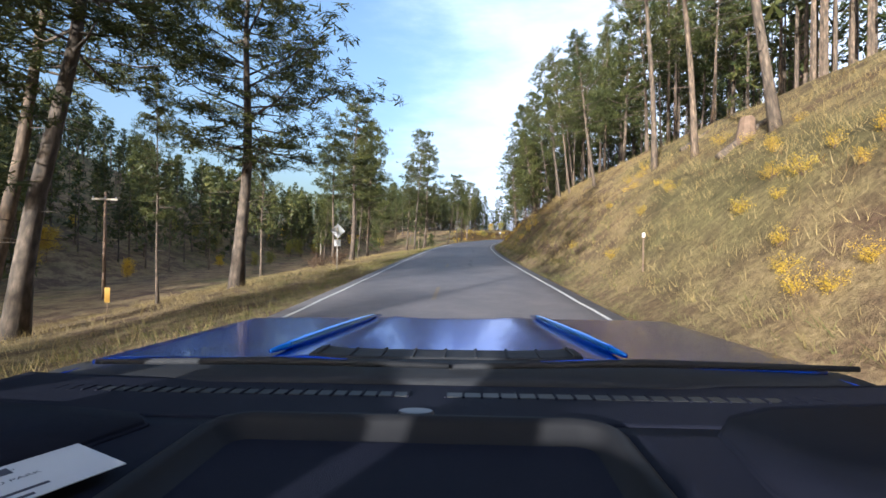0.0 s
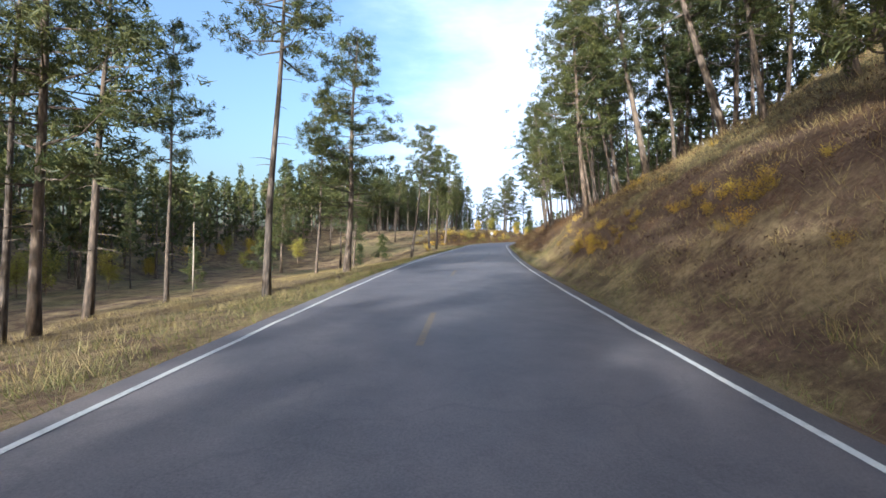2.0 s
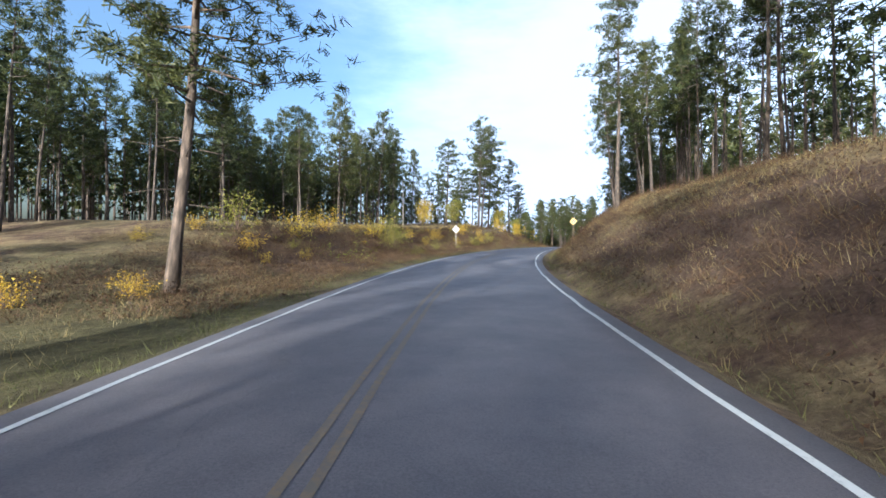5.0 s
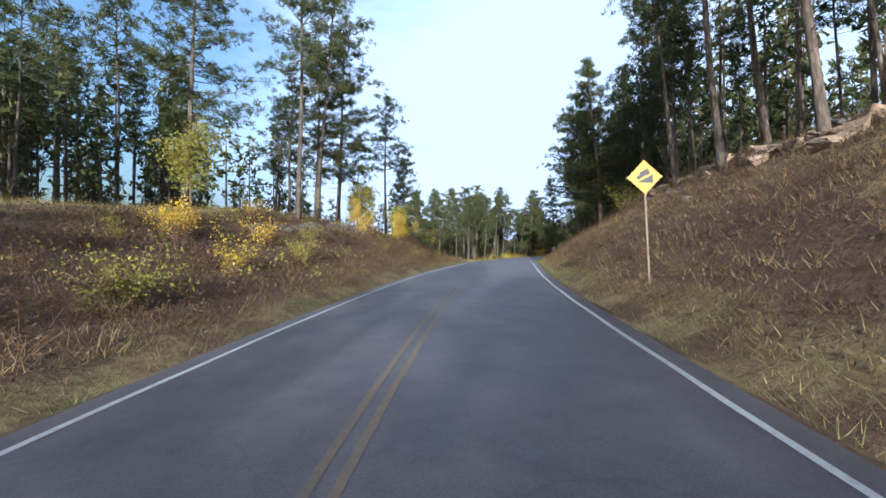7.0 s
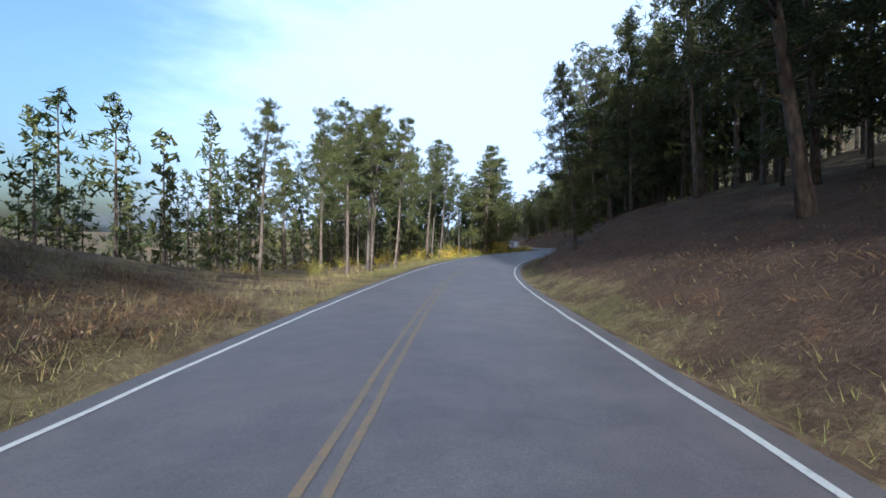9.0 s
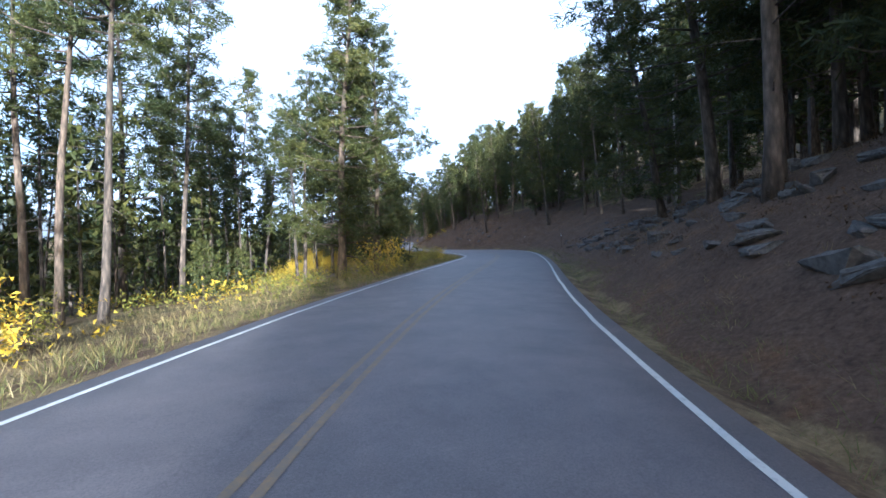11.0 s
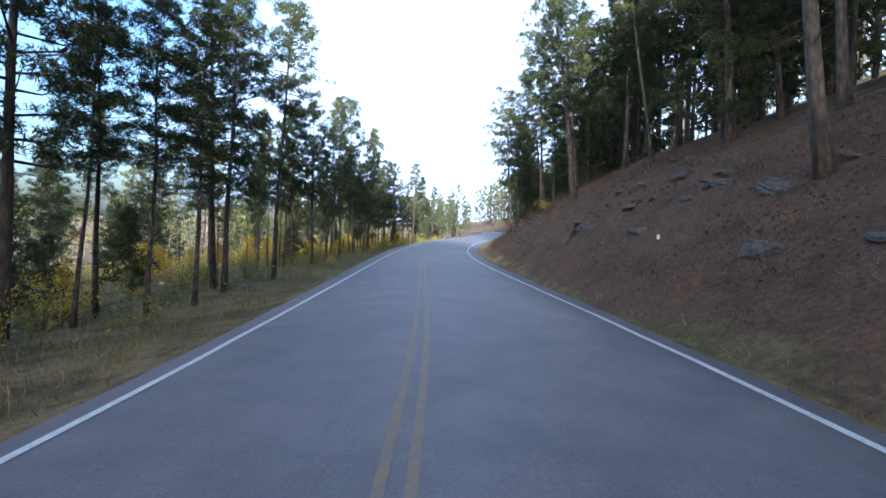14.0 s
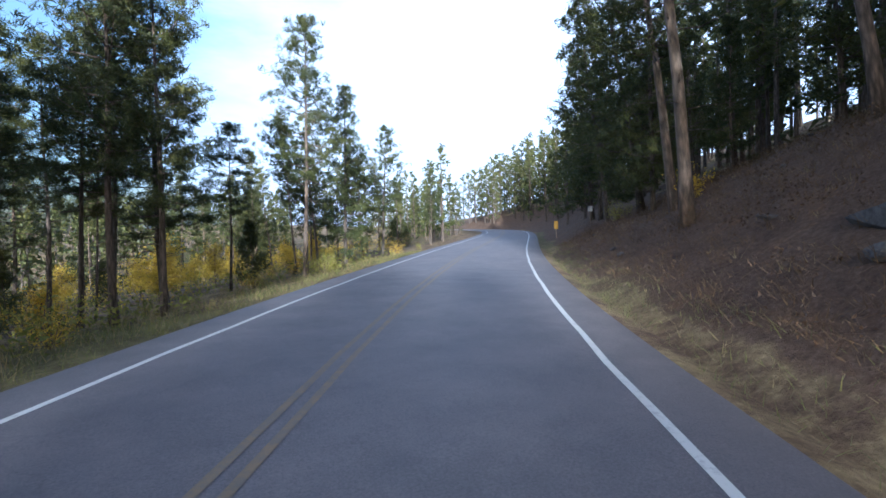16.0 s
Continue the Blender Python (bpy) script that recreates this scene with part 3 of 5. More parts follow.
def pine_at(x, y, height, group, v=None, lean=0.0, broad=1.0, fine=False):
    """A pine; lean: degrees by which it leans towards the road."""
    v = tree_rng.randrange(4) if v is None else v
    trunk, crown = pine_kind((group, v, fine))
    k = height / BASE_HEIGHT[group]
    wide = k * tree_rng.uniform(0.85, 1.15) * broad
    s, u = to_road(x, y)
    along = Matrix.Rotation(float(np.interp(s, S, head_s)), 4, "Z")
    m = (Matrix.Translation((x, y, land(x, y) - 0.05)) @ along @ pose(0, 0, 0, tree_rng.gauss(0, 1.2), tree_rng.gauss(0, 1.2) - math.copysign(lean, u), 0)
         @ pose(0, 0, 0, 0, 0, tree_rng.uniform(0, 360)))
    tree = empty("pine_tree", m, PINE_LABEL[group], "pine tree", "roadside pines")
    for name, me in (("trunk", trunk), ("crown", crown)):
        ob = child(name, me, tree)
        ob.scale = (wide, wide, k)
    TAKEN.append((x, y))
    return tree


def pine(s, u, height, group="tall", v=None, lean=None, broad=1.0):
    """A pine that stands out. Those on the steep right bank lean out over it, those of the left verge a little."""
    x, y, z = spot(s, u)
    if lean is None:
        lean = tree_rng.gauss(8.5, 2.5) if 5 < u < 16 and s < 140 else tree_rng.gauss(4, 2) if 5 < u < 16 else tree_rng.gauss(2.0, 1.5)
    return pine_at(float(x), float(y), height, group, v, lean, broad, fine=abs(u) < (20 if u < 0 else 14) and s < 440)


# trees that stand out along the road: distance along it, distance from its middle, height
pine(28, -13.4, 22, "full", v=2, broad=1.75, lean=2)
pine(70, 15.3, 19, "tall")
pine(71, 17, 19, "tall")
pine(77, 12.8, 17, "full")
pine(132, 12.9, 15, "full")
pine(15.7, -15.3, 22, "tall", v=0, broad=1.7, lean=6)
pine(18.7, -19.6, 22, "tall", v=1, broad=1.6, lean=6)
pine(22, -14.4, 11, "slender")
pine(267, -7.5, 12.5, "tall")
pine(291, 13.5, 9.5, "cone")
pine(243, 12, 16, "full")
pine(255, 20.7, 18, "cone")
pine(308, 13.5, 15, "full")
pine(304, 14.5, 16, "cone")
pine(361, 13.5, 16, "cone")
pine(363, 15.5, 18, "cone")
pine(355, 14.5, 18, "cone")
pine(336, 14, 18, "tall")
pine(384, 15, 16, "full")
pine(393, 13.5, 14, "full")
pine(404, 14, 16, "cone")
pine(291, 12.5, 20, "full")
pine(297, 12, 20, "cone")
pine(302, 12.5, 20, "full")
pine(288, 15, 20, "tall")
pine(306, 12.5, 19, "full")
pine(296, 18, 21, "cone")
pine(285, 10.8, 19, "tall")
pine(301, 18.5, 20, "full")
pine(82, 10.8, 19, "full")
pine(97, 11, 17, "tall")
pine(120, 9.8, 18, "full")
pine(127, 9.6, 18, "full", broad=1.1)
pine(134, 10.2, 17, "tall")
pine(196, 10.8, 18, "tall")
pine(203, 11, 19, "tall")
pine(210, 11.4, 18, "slender")
pine(232, 10.8, 18, "cone")
pine(240, 10.4, 18, "full")
pine(247, 10.6, 18, "full")
pine(393, 10, 17, "full")
pine(407, 10.2, 17, "full")
pine(299.5, 9.2, 19, "full", broad=1.3)
pine(306, 10, 18, "full", broad=1.25)
pine(313, 9.8, 17, "cone", broad=1.1)
pine(437, 9.8, 17, "cone")
pine(443, 8.8, 17, "full")
pine(449, 9.2, 18, "cone")
pine(430, 12, 7, "cone")
pine(426, 14, 10, "cone")
# next six pines: unseen at the start, placed for their shadows on road and bank
pine(-4, -8.7, 17, "tall")
pine(2, -11.5, 19, "full", broad=1.2)
pine(7, -13, 19, "full", broad=1.2)
pine(11.5, -15.5, 20, "full", broad=1.2)
pine(-1, -16, 19, "full")
pine(-3, -13, 18, "tall")
pine(416, 12.5, 15, "full")
pine(453, 9, 16, "cone")
pine(270, -8.8, 13, "tall")
pine(20.5, 10.6, 17.3, "tall")
pine(15.3, 10.5, 17.3, "tall")
pine(24.5, 10.5, 17.3, "tall")
pine(36.3, 10.6, 12.1, "full")
pine(48.2, 11.2, 14.8, "tall")
pine(67.7, 11.8, 16.4, "full")
pine(63.5, 9.5, 11.5, "cone")
pine(61.1, 12.2, 17.3, "tall")
pine(71.0, 11.2, 11.1, "full")
pine(83.2, 7.5, 15.0, "full")
pine(56.9, 11.6, 14.3, "slender")
pine(105.6, 12.5, 15.0, "full")
pine(93.5, 12.3, 15.3, "full")
pine(105.4, -26.0, 5.6, "young")
pine(92.0, -25.3, 3.8, "young")
pine(116.3, -17.6, 3.3, "young")
pine(120.7, -15.3, 4.3, "young")
pine(148.5, 16.9, 15.0, "full")
pine(121.7, 13.6, 14.3, "slender")
pine(206.6, 14.6, 19.2, "tall")
pine(193.7, 14.1, 17.3, "tall")
pine(198.3, 14.2, 14.3, "slender")
pine(189.7, 14.0, 14.3, "slender")
pine(184.4, 14.2, 17.3, "tall")
pine(311.4, -32.0, 16.8, "slender")
pine(227.8, -8.4, 6.0, "young")
pine(194.0, -39.0, 15.0, "full")
pine(180.8, -14.1, 3.2, "young")
pine(218.9, -46.0, 15.0, "full")
pine(215.2, 14.2, 14.3, "slender")
pine(252.4, -36.3, 15.0, "full")
pine(298.4, -28.5, 16.8, "full")
pine(282.0, 13.5, 13.0, "cone")
pine(267.7, 16.0, 21.0, "full")
pine(400.8, 107.7, 21.0, "tall")
pine(398.5, 58.8, 21.0, "cone")
pine(412.6, 95.1, 21.0, "slender")
pine(393.7, 68.0, 21.0, "slender")
pine(293.8, -29.9, 21.0, "tall")
pine(338.0, 23.8, 21.0, "cone")
pine(342.2, 19.0, 21.0, "full")
pine(349.3, 15.3, 21.0, "cone")
pine(298.3, -32.3, 21.0, "slender")
pine(443.8, -58.0, 21.0, "tall")
pine(375.4, 13.5, 18.7, "full")
pine(340.8, 13.5, 19.4, "tall")
pine(381.0, 13.5, 15.2, "cone")
pine(369.4, 13.5, 17.1, "full")
pine(410.2, 13.5, 16.8, "full")
pine(476.5, 40.1, 21.0, "full")
pine(509.3, 100.5, 21.0, "slender")
pine(444.5, 17.9, 21.0, "tall")
pine(452.6, 21.7, 21.0, "tall")
pine(426.7, 8.6, 17.1, "full")
pine(432.3, 9.2, 13.1, "cone")


pine(53.6, -13.2, 19.5, "full", broad=1.2)
pine(68.7, -17.0, 17.0, "tall")
pine(68.6, -15.5, 21.0, "full")
pine(73.5, -9.1, 19.5, "tall", broad=1.1)
pine(90.8, -10.6, 20.0, "full", broad=1.4)
pine(96.9, -15.8, 18.5, "slender", broad=1.2)
pine(114.3, -9.6, 18.0, "tall", broad=1.1)
pine(119.3, -21.4, 17.0, "tall", broad=1.1)
pine(129.3, -9.5, 17.5, "tall")
pine(144.0, -9.0, 18.5, "full")
pine(80.7, -19.3, 18.0, "tall", broad=0.9)
pine(137.4, -30.3, 13.5, "full")
pine(50.4, -22.9, 16.0, "full", broad=0.8)
pine(38.9, -12.2, 5.6, "slender", broad=0.6)
pine(76.0, -20.4, 22.1, "full")
pine(56.7, -17.9, 9.0, "full", broad=0.9)
pine(52.5, -15.2, 14.0, "tall", broad=1.2)
pine(109.2, -16.1, 12.7, "full")
pine(110.8, -26.5, 12.0, "full", broad=1.2)
pine(144.0, -19.5, 13.8, "tall")
pine(131.7, -8.7, 17.9, "full", broad=0.9)
pine(132.1, -24.0, 12.1, "full")
pine(171.3, -20.1, 11.7, "tall", broad=1.1)
pine(175.9, -23.6, 10.8, "slender", broad=1.2)
pine(178.7, -20.2, 15.0, "full", broad=1.1)
pine(185.6, -23.8, 15.0, "full")
pine(189.6, -20.9, 16.4, "tall")
pine(185.7, -29.7, 9.5, "slender")
pine(173.9, -28.2, 8.0, "full", broad=1.2)
pine(195.6, -21.8, 13.2, "slender")
pine(205.4, -16.7, 15.0, "full", broad=1.4)
pine(211.5, -12.9, 20.0, "tall")
pine(218.0, -14.6, 20.0, "tall", broad=1.1)
pine(223.1, -14.9, 18.5, "full", broad=1.2)
pine(221.8, -16.5, 16.0, "full", broad=1.1)
pine(219.2, -35.3, 21.0, "tall")
pine(225.0, -33.9, 18.0, "cone", broad=0.9)
pine(236.3, -14.2, 17.5, "tall")
pine(239.6, -12.8, 12.5, "full")
pine(185.8, -21.3, 12.1, "tall")
pine(188.8, -22.4, 14.0, "tall")
pine(195.3, -25.0, 11.1, "full")
pine(205.3, -28.0, 14.0, "tall")
pine(214.5, -15.3, 10.2, "tall", broad=1.1)
pine(224.2, -22.3, 12.5, "full")
pine(240.3, -13.0, 10.9, "full", broad=0.7)
pine(298.1, -11.9, 17.0, "tall", broad=0.9)
pine(298.5, -14.2, 17.0, "tall", broad=0.9)
pine(302.7, -21.5, 21.9, "tall")
pine(293.8, -20.6, 19.7, "full", broad=1.1)
pine(295.2, -24.9, 20.4, "tall")
pine(288.2, -21.2, 17.8, "full", broad=1.1)
pine(309.2, -18.6, 21.7, "slender", broad=1.3)
pine(290.4, -26.8, 18.7, "full")
pine(312.8, -9.9, 19.5, "cone", broad=1.1)
pine(316.1, -8.4, 17.5, "full", broad=1.1)
pine(321.9, -13.5, 19.0, "full", broad=1.1)
pine(325.5, -12.3, 17.0, "cone")
pine(336.3, -29.3, 24.3, "slender")
pine(310.1, -23.8, 20.6, "full")
pine(315.8, -13.9, 15.0, "tall")
pine(323.3, -29.0, 23.5, "tall")
pine(351.0, -15.5, 17.8, "tall", broad=1.2)
pine(361.1, -15.7, 17.6, "full")
pine(355.6, -11.9, 14.3, "cone", broad=0.9)
pine(357.0, -18.9, 15.0, "cone")
pine(341.2, -19.4, 16.2, "full", broad=1.1)
pine(354.3, -17.0, 14.6, "slender", broad=1.3)
pine(352.4, -13.9, 13.6, "tall")
pine(354.3, -12.5, 13.2, "full")
pine(351.7, -10.0, 12.3, "slender", broad=1.3)
pine(366.0, -9.4, 14.0, "slender", broad=1.3)
pine(370.2, -9.2, 13.5, "full", broad=0.9)
pine(378.3, -8.4, 13.0, "full")
pine(363.8, -10.2, 11.0, "slender")
pine(369.2, -13.5, 11.1, "slender", broad=1.2)
pine(363.0, -11.7, 11.6, "slender")
pine(371.5, -8.6, 8.7, "slender")
pine(373.4, -9.4, 9.9, "slender", broad=1.2)
pine(373.2, -7.9, 8.8, "slender", broad=1.2)
pine(373.8, -6.9, 8.9, "slender", broad=1.2)
pine(376.8, -7.4, 10.5, "full", broad=0.9)
pine(380.3, -6.8, 14.0, "slender")
pine(226.9, -14.4, 10.0, "full", broad=0.8)
pine(386.7, -9.9, 9.3, "slender")
pine(386.7, -8.4, 9.1, "slender", broad=1.2)
pine(388.0, -8.3, 10.1, "slender", broad=1.2)
pine(389.6, -7.6, 10.3, "slender", broad=1.3)
pine(392.8, -7.5, 11.3, "full", broad=0.8)
pine(396.1, -7.3, 12.5, "slender", broad=1.3)
pine(399.4, -6.9, 13.3, "full", broad=0.8)
pine(402.0, -13.8, 11.6, "slender", broad=1.2)
pine(401.9, -9.7, 8.9, "slender", broad=1.3)
pine(402.0, -7.9, 9.6, "slender", broad=1.3)
pine(402.7, -6.8, 10.6, "full", broad=0.8)
pine(406.8, -7.4, 12.4, "cone", broad=0.9)
pine(415.3, -14.2, 10.7, "slender", broad=1.4)
pine(415.7, -11.2, 8.7, "slender", broad=1.2)
pine(416.6, -10.3, 8.9, "slender", broad=1.3)
pine(416.2, -9.1, 8.6, "slender", broad=1.3)
pine(418.8, -8.8, 11.3, "full")
pine(419.4, -7.7, 10.9, "full", broad=0.9)
pine(427.2, -7.1, 11.9, "full", broad=0.9)
pine(433.3, -7.6, 10.5, "cone")
pine(439.6, -7.4, 9.5, "full")
pine(454.1, -7.0, 7.6, "full")
pine(420.6, -15.1, 10.8, "slender", broad=1.4)
pine(420.4, -12.6, 9.7, "slender", broad=1.4)
pine(419.6, -10.7, 9.5, "full", broad=0.8)
pine(420.1, -10.0, 10.0, "slender", broad=1.4)
pine(421.7, -9.6, 11.0, "full")
pine(426.1, -10.1, 7.4, "slender", broad=1.3)
pine(422.5, 7.5, 19.0, "tall", lean=3)
pine(421.2, 11.9, 18.0, "tall", lean=9)
pine(387.7, 13.0, 18.0, "slender", lean=8)
pine(398.6, 11.6, 18.0, "tall")
pine(370.5, 8.6, 17.0, "tall")
pine(344.4, 12.9, 16.0, "full")
pine(349.5, 10.0, 17.7, "full")
pine(90.6, 11.2, 17.0, "tall")
pine(100.7, 12.1, 18.0, "tall")
pine(112.2, 11.2, 18.0, "tall")
pine(106.6, 8.0, 14.0, "full")
pine(171.2, 9.8, 18.0, "tall")
pine(262.0, -7.5, 11.5, "full")
pine(264.5, -10.5, 12.0, "tall")
pine(266.5, -7.6, 12.5, "tall")
pine(268.0, -5.9, 12.0, "full")
pine(269.5, -9.5, 12.5, "slender")
pine(266.0, 7.6, 13.0, "cone")
pine(260.0, -12.5, 11.0, "full")


# ---- the woods between and behind them ----
def arrays_of(me):
    """Corner places of a triangle mesh, or vertices and faces of any other."""
    v = np.zeros(len(me.vertices) * 3, np.float32)
    me.vertices.foreach_get("co", v)
    return v.reshape(-1, 3).astype(float)


def forest(name, label, zones, gap=2.2):
    """Trees of a wood, joined; zones: s from, s to, u from, u to, number, kinds, heights from, to."""
    trunks, faces, crowns, n = [], [], [], 0
    for s0, s1, u0, u1, count, kinds, low, high in zones:
        made = tries = 0
        while made < count and tries < count * 12:
            tries += 1
            s, u = tree_rng.uniform(s0, s1), tree_rng.uniform(u0, u1)
            x, y, z = (float(q) for q in spot(s, u))
            if any((x - a) ** 2 + (y - b) ** 2 < gap * gap for a, b in TAKEN):
                continue
            g = tree_rng.choice(kinds)
            k = tree_rng.uniform(low, high) * (0.3 if g == "young" else 1.0) / BASE_HEIGHT[g]
            wide = k * tree_rng.uniform(0.85, 1.15)
            m = np.array(pose(0, 0, 0, tree_rng.gauss(0, 2.0), tree_rng.gauss(0, 2.0), tree_rng.uniform(0, 360)).to_3x3()) * np.array((wide, wide, k))
            trunk, crown = pine_kind((g, tree_rng.randrange(4), False))
            v = arrays_of(trunk) @ m.T + (x, y, z - 0.05)
            trunks.append(v)
            faces += [tuple(i + n for i in f.vertices) for f in trunk.polygons]
            n += len(v)
            crowns.append((arrays_of(crown) @ m.T + (x, y, z - 0.05)).reshape(-1, 3, 3))
            TAKEN.append((x, y))
            made += 1
    woods = empty(name, Matrix(), label, "woods", kind="stuff")
    tagged(child("trunks", mesh_of("trunks", np.concatenate(trunks), faces, [BARK], smooth=True), woods), kind="stuff")
    tagged(child("crowns", tri_mesh("crowns", np.concatenate(crowns), NEEDLES), woods), kind="stuff")


forest("bank_woods", "tall bare-stemmed pines in rows above the sunlit bank", [
    (-60, 8, 13.5, 24, 8, ("tall", "full", "slender"), 15, 20), (8, 100, 14, 27, 34, ("tall", "full", "full", "slender"), 15, 20), (100, 225, 12.5, 22, 30, ("slender", "slender", "slender", "tall"), 14, 19)])
forest("slope_woods", "dark pines standing close above the shaded bank", [
    (225, 285, 12.5, 22, 15, ("cone", "full", "slender"), 15, 20), (285, 415, 13.5, 22, 30, ("cone", "full", "slender"), 16, 22), (415, 470, 14, 22, 10, ("cone", "full"), 9, 13)])
# zones at negative s: unseen trees behind the start, added for shade
forest("verge_woods", "scattered verge pines and young trees, some unseen and added for shade", [
    (0, 135, -50, -27, 14, ("full", "slender", "young"), 8, 11), (140, 196, -46, -25, 24, ("full", "tall", "slender"), 14, 18), (196, 235, -44, -32, 6, ("full", "slender", "slender"), 12, 17),
    (285, 370, -34, -18, 16, ("slender", "slender", "tall"), 14, 18), (-110, -24, -24, -9, 6, ("tall", "full"), 14, 18), (-70, -24, -44, -30, 12, ("tall", "full"), 16, 20)], 3.0)
forest("thin_stem_woods", "young thin-stemmed pines standing close together", [
    (384, 412, -16, -9, 15, ("slender",), 8, 10.5), (424, 452, -15, -8.5, 9, ("slender", "full"), 8, 10), (372, 460, -30, -15, 40, ("slender", "full"), 8, 11), (300, 470, -22, -10, 22, ("young",), 9, 15)], 1.4)


# ---- far woods ----
def far_woods(name, label, zones, seed, blades=7, branches=16, bases=(0.45, 0.58, 0.3, 0.52, 0.4), size=1.15, slim=(0.14, 0.24)):
    rng = np.random.default_rng(seed)
    kinds = []
    for k in range(5):
        bb = Builder()
        bb.tube([(0, 0, -0.5), (0, 0, 6), (0, 0, 13)], [0.17, 0.12, 0.02], 5)
        cs = []
        base = bases[k]
        for i in range(branches):
            q = (i + 0.5) / branches
            z = 14 * (base + (1 - base) * q)
            r = (2.3 * (1 - q) ** 0.8 + 0.25) * rng.uniform(0.6, 1.1)
            w = i * 2.4 + rng.normal() * 0.4
            for f in (1.0, 0.5):
                cs.append((math.cos(w) * r * f, math.sin(w) * r * f, z + rng.normal() * 0.2))
        kinds.append((np.array([tuple(v) for v in bb.verts]), bb.faces, needle_tufts(rng, np.array(cs), size, blades, slim)))
    trunks, tfaces, crowns, n = [], [], [], 0
    for s0, s1, u0, u1, count, low, high in zones:
        ss, uu = rng.uniform(s0, s1, count), rng.uniform(u0, u1, count)
        xs, ys, zs = spot(ss, uu)
        for x, y, z in zip(xs, ys, zs):
            v, f, t = kinds[rng.integers(5)]
            k = rng.uniform(low, high) / 14.0
            w = rng.uniform(0, 6.28)
            r = np.array(((math.cos(w), -math.sin(w), 0), (math.sin(w), math.cos(w), 0), (0, 0, 1)))
            sc = np.array((k * rng.uniform(0.8, 1.1),) * 2 + (k,))
            trunks.append((v * sc) @ r.T + (x, y, z))
            tfaces += [tuple(i + n for i in face) for face in f]
            n += len(v)
            crowns.append((t * sc) @ r.T + (x, y, z))
    woods = empty(name, Matrix(), label, "woods", kind="stuff")
    child("trunks", mesh_of("trunks", np.concatenate(trunks), tfaces, [BARK]), woods)
    child("crowns", tri_mesh("crowns", np.concatenate(crowns), NEEDLES), woods)
    tagged(woods.children[0], kind="stuff")
    tagged(woods.children[1], kind="stuff")

far_woods("hillside_woods", "pine woods with rows of bare stems above the road", [
    (-120, 110, 20, 55, 170, 15, 21), (110, 230, 18, 50, 80, 14, 19),
    (262, 372, -44, -24, 28, 13, 18), (150, 235, -60, -36, 60, 13, 18)], 5, 9, 18, size=0.92, slim=(0.1, 0.18))
far_woods("shaded_woods", "dense dark pine woods on the slopes above the road", [
    (5, 110, 24, 46, 60, 13, 17), (228, 560, 17, 34, 260, 15, 21), (462, 560, 7.5, 20, 70, 12, 17), (458, 560, -22, -6.5, 80, 8, 12), (235, 560, 34, 60, 150, 14, 19), (235, 560, 60, 90, 60, 14, 19)], 7, 9, 18, (0.12, 0.2, 0.05, 0.16, 0.1), 0.92, (0.1, 0.18))
far_woods("valley_woods", "dense pine woods across the grassy valley", [
    (30, 215, -66, -38, 290, 9, 14), (-60, 30, -80, -48, 90, 9, 13)], 9, 6, 18, (0.2, 0.3, 0.08, 0.26, 0.14))
far_woods("low_woods", "low dense pines and thicket behind the roadside trees", [
    (290, 372, -60, -26, 130, 7, 11), (372, 520, -75, -38, 110, 8, 12), (375, 480, -42, -27, 80, 5, 8), (185, 262, -60, -20, 80, 7, 11), (262, 330, -50, -18, 60, 7, 10)], 12, 6, 18, (0.1, 0.2, 0.05, 0.15, 0.08))
far_woods("far_woods", "distant pine woods on the valley and far hills", [
    (-120, 90, 58, 130, 120, 13, 18), (235, 560, 90, 130, 70, 13, 18), (-120, 150, -130, -62, 620, 9, 14), (145, 260, -130, -55, 140, 12, 17),
    (260, 560, -130, -44, 110, 9, 13)], 6, 6, 14)



# ---- bushes, grass and stones ----
def leaf_cloud(rng, centres, size, per, spread):
    n = len(centres)
    c = np.asarray(centres)[:, None, :] + rng.normal(size=(n, per, 3)) * spread
    d = rng.normal(size=(n, per, 3))
    d /= np.linalg.norm(d, axis=-1, keepdims=True)
    e = np.cross(d, rng.normal(size=(n, per, 3)))
    e /= np.linalg.norm(e, axis=-1, keepdims=True) + 1e-9
    ln = size * rng.uniform(0.6, 1.3, (n, per, 1))
    return np.stack([c - d * ln * 0.5, c + e * ln * 0.42, c + d * ln * 0.5], 2).reshape(-1, 3, 3)


BUSHES = {}


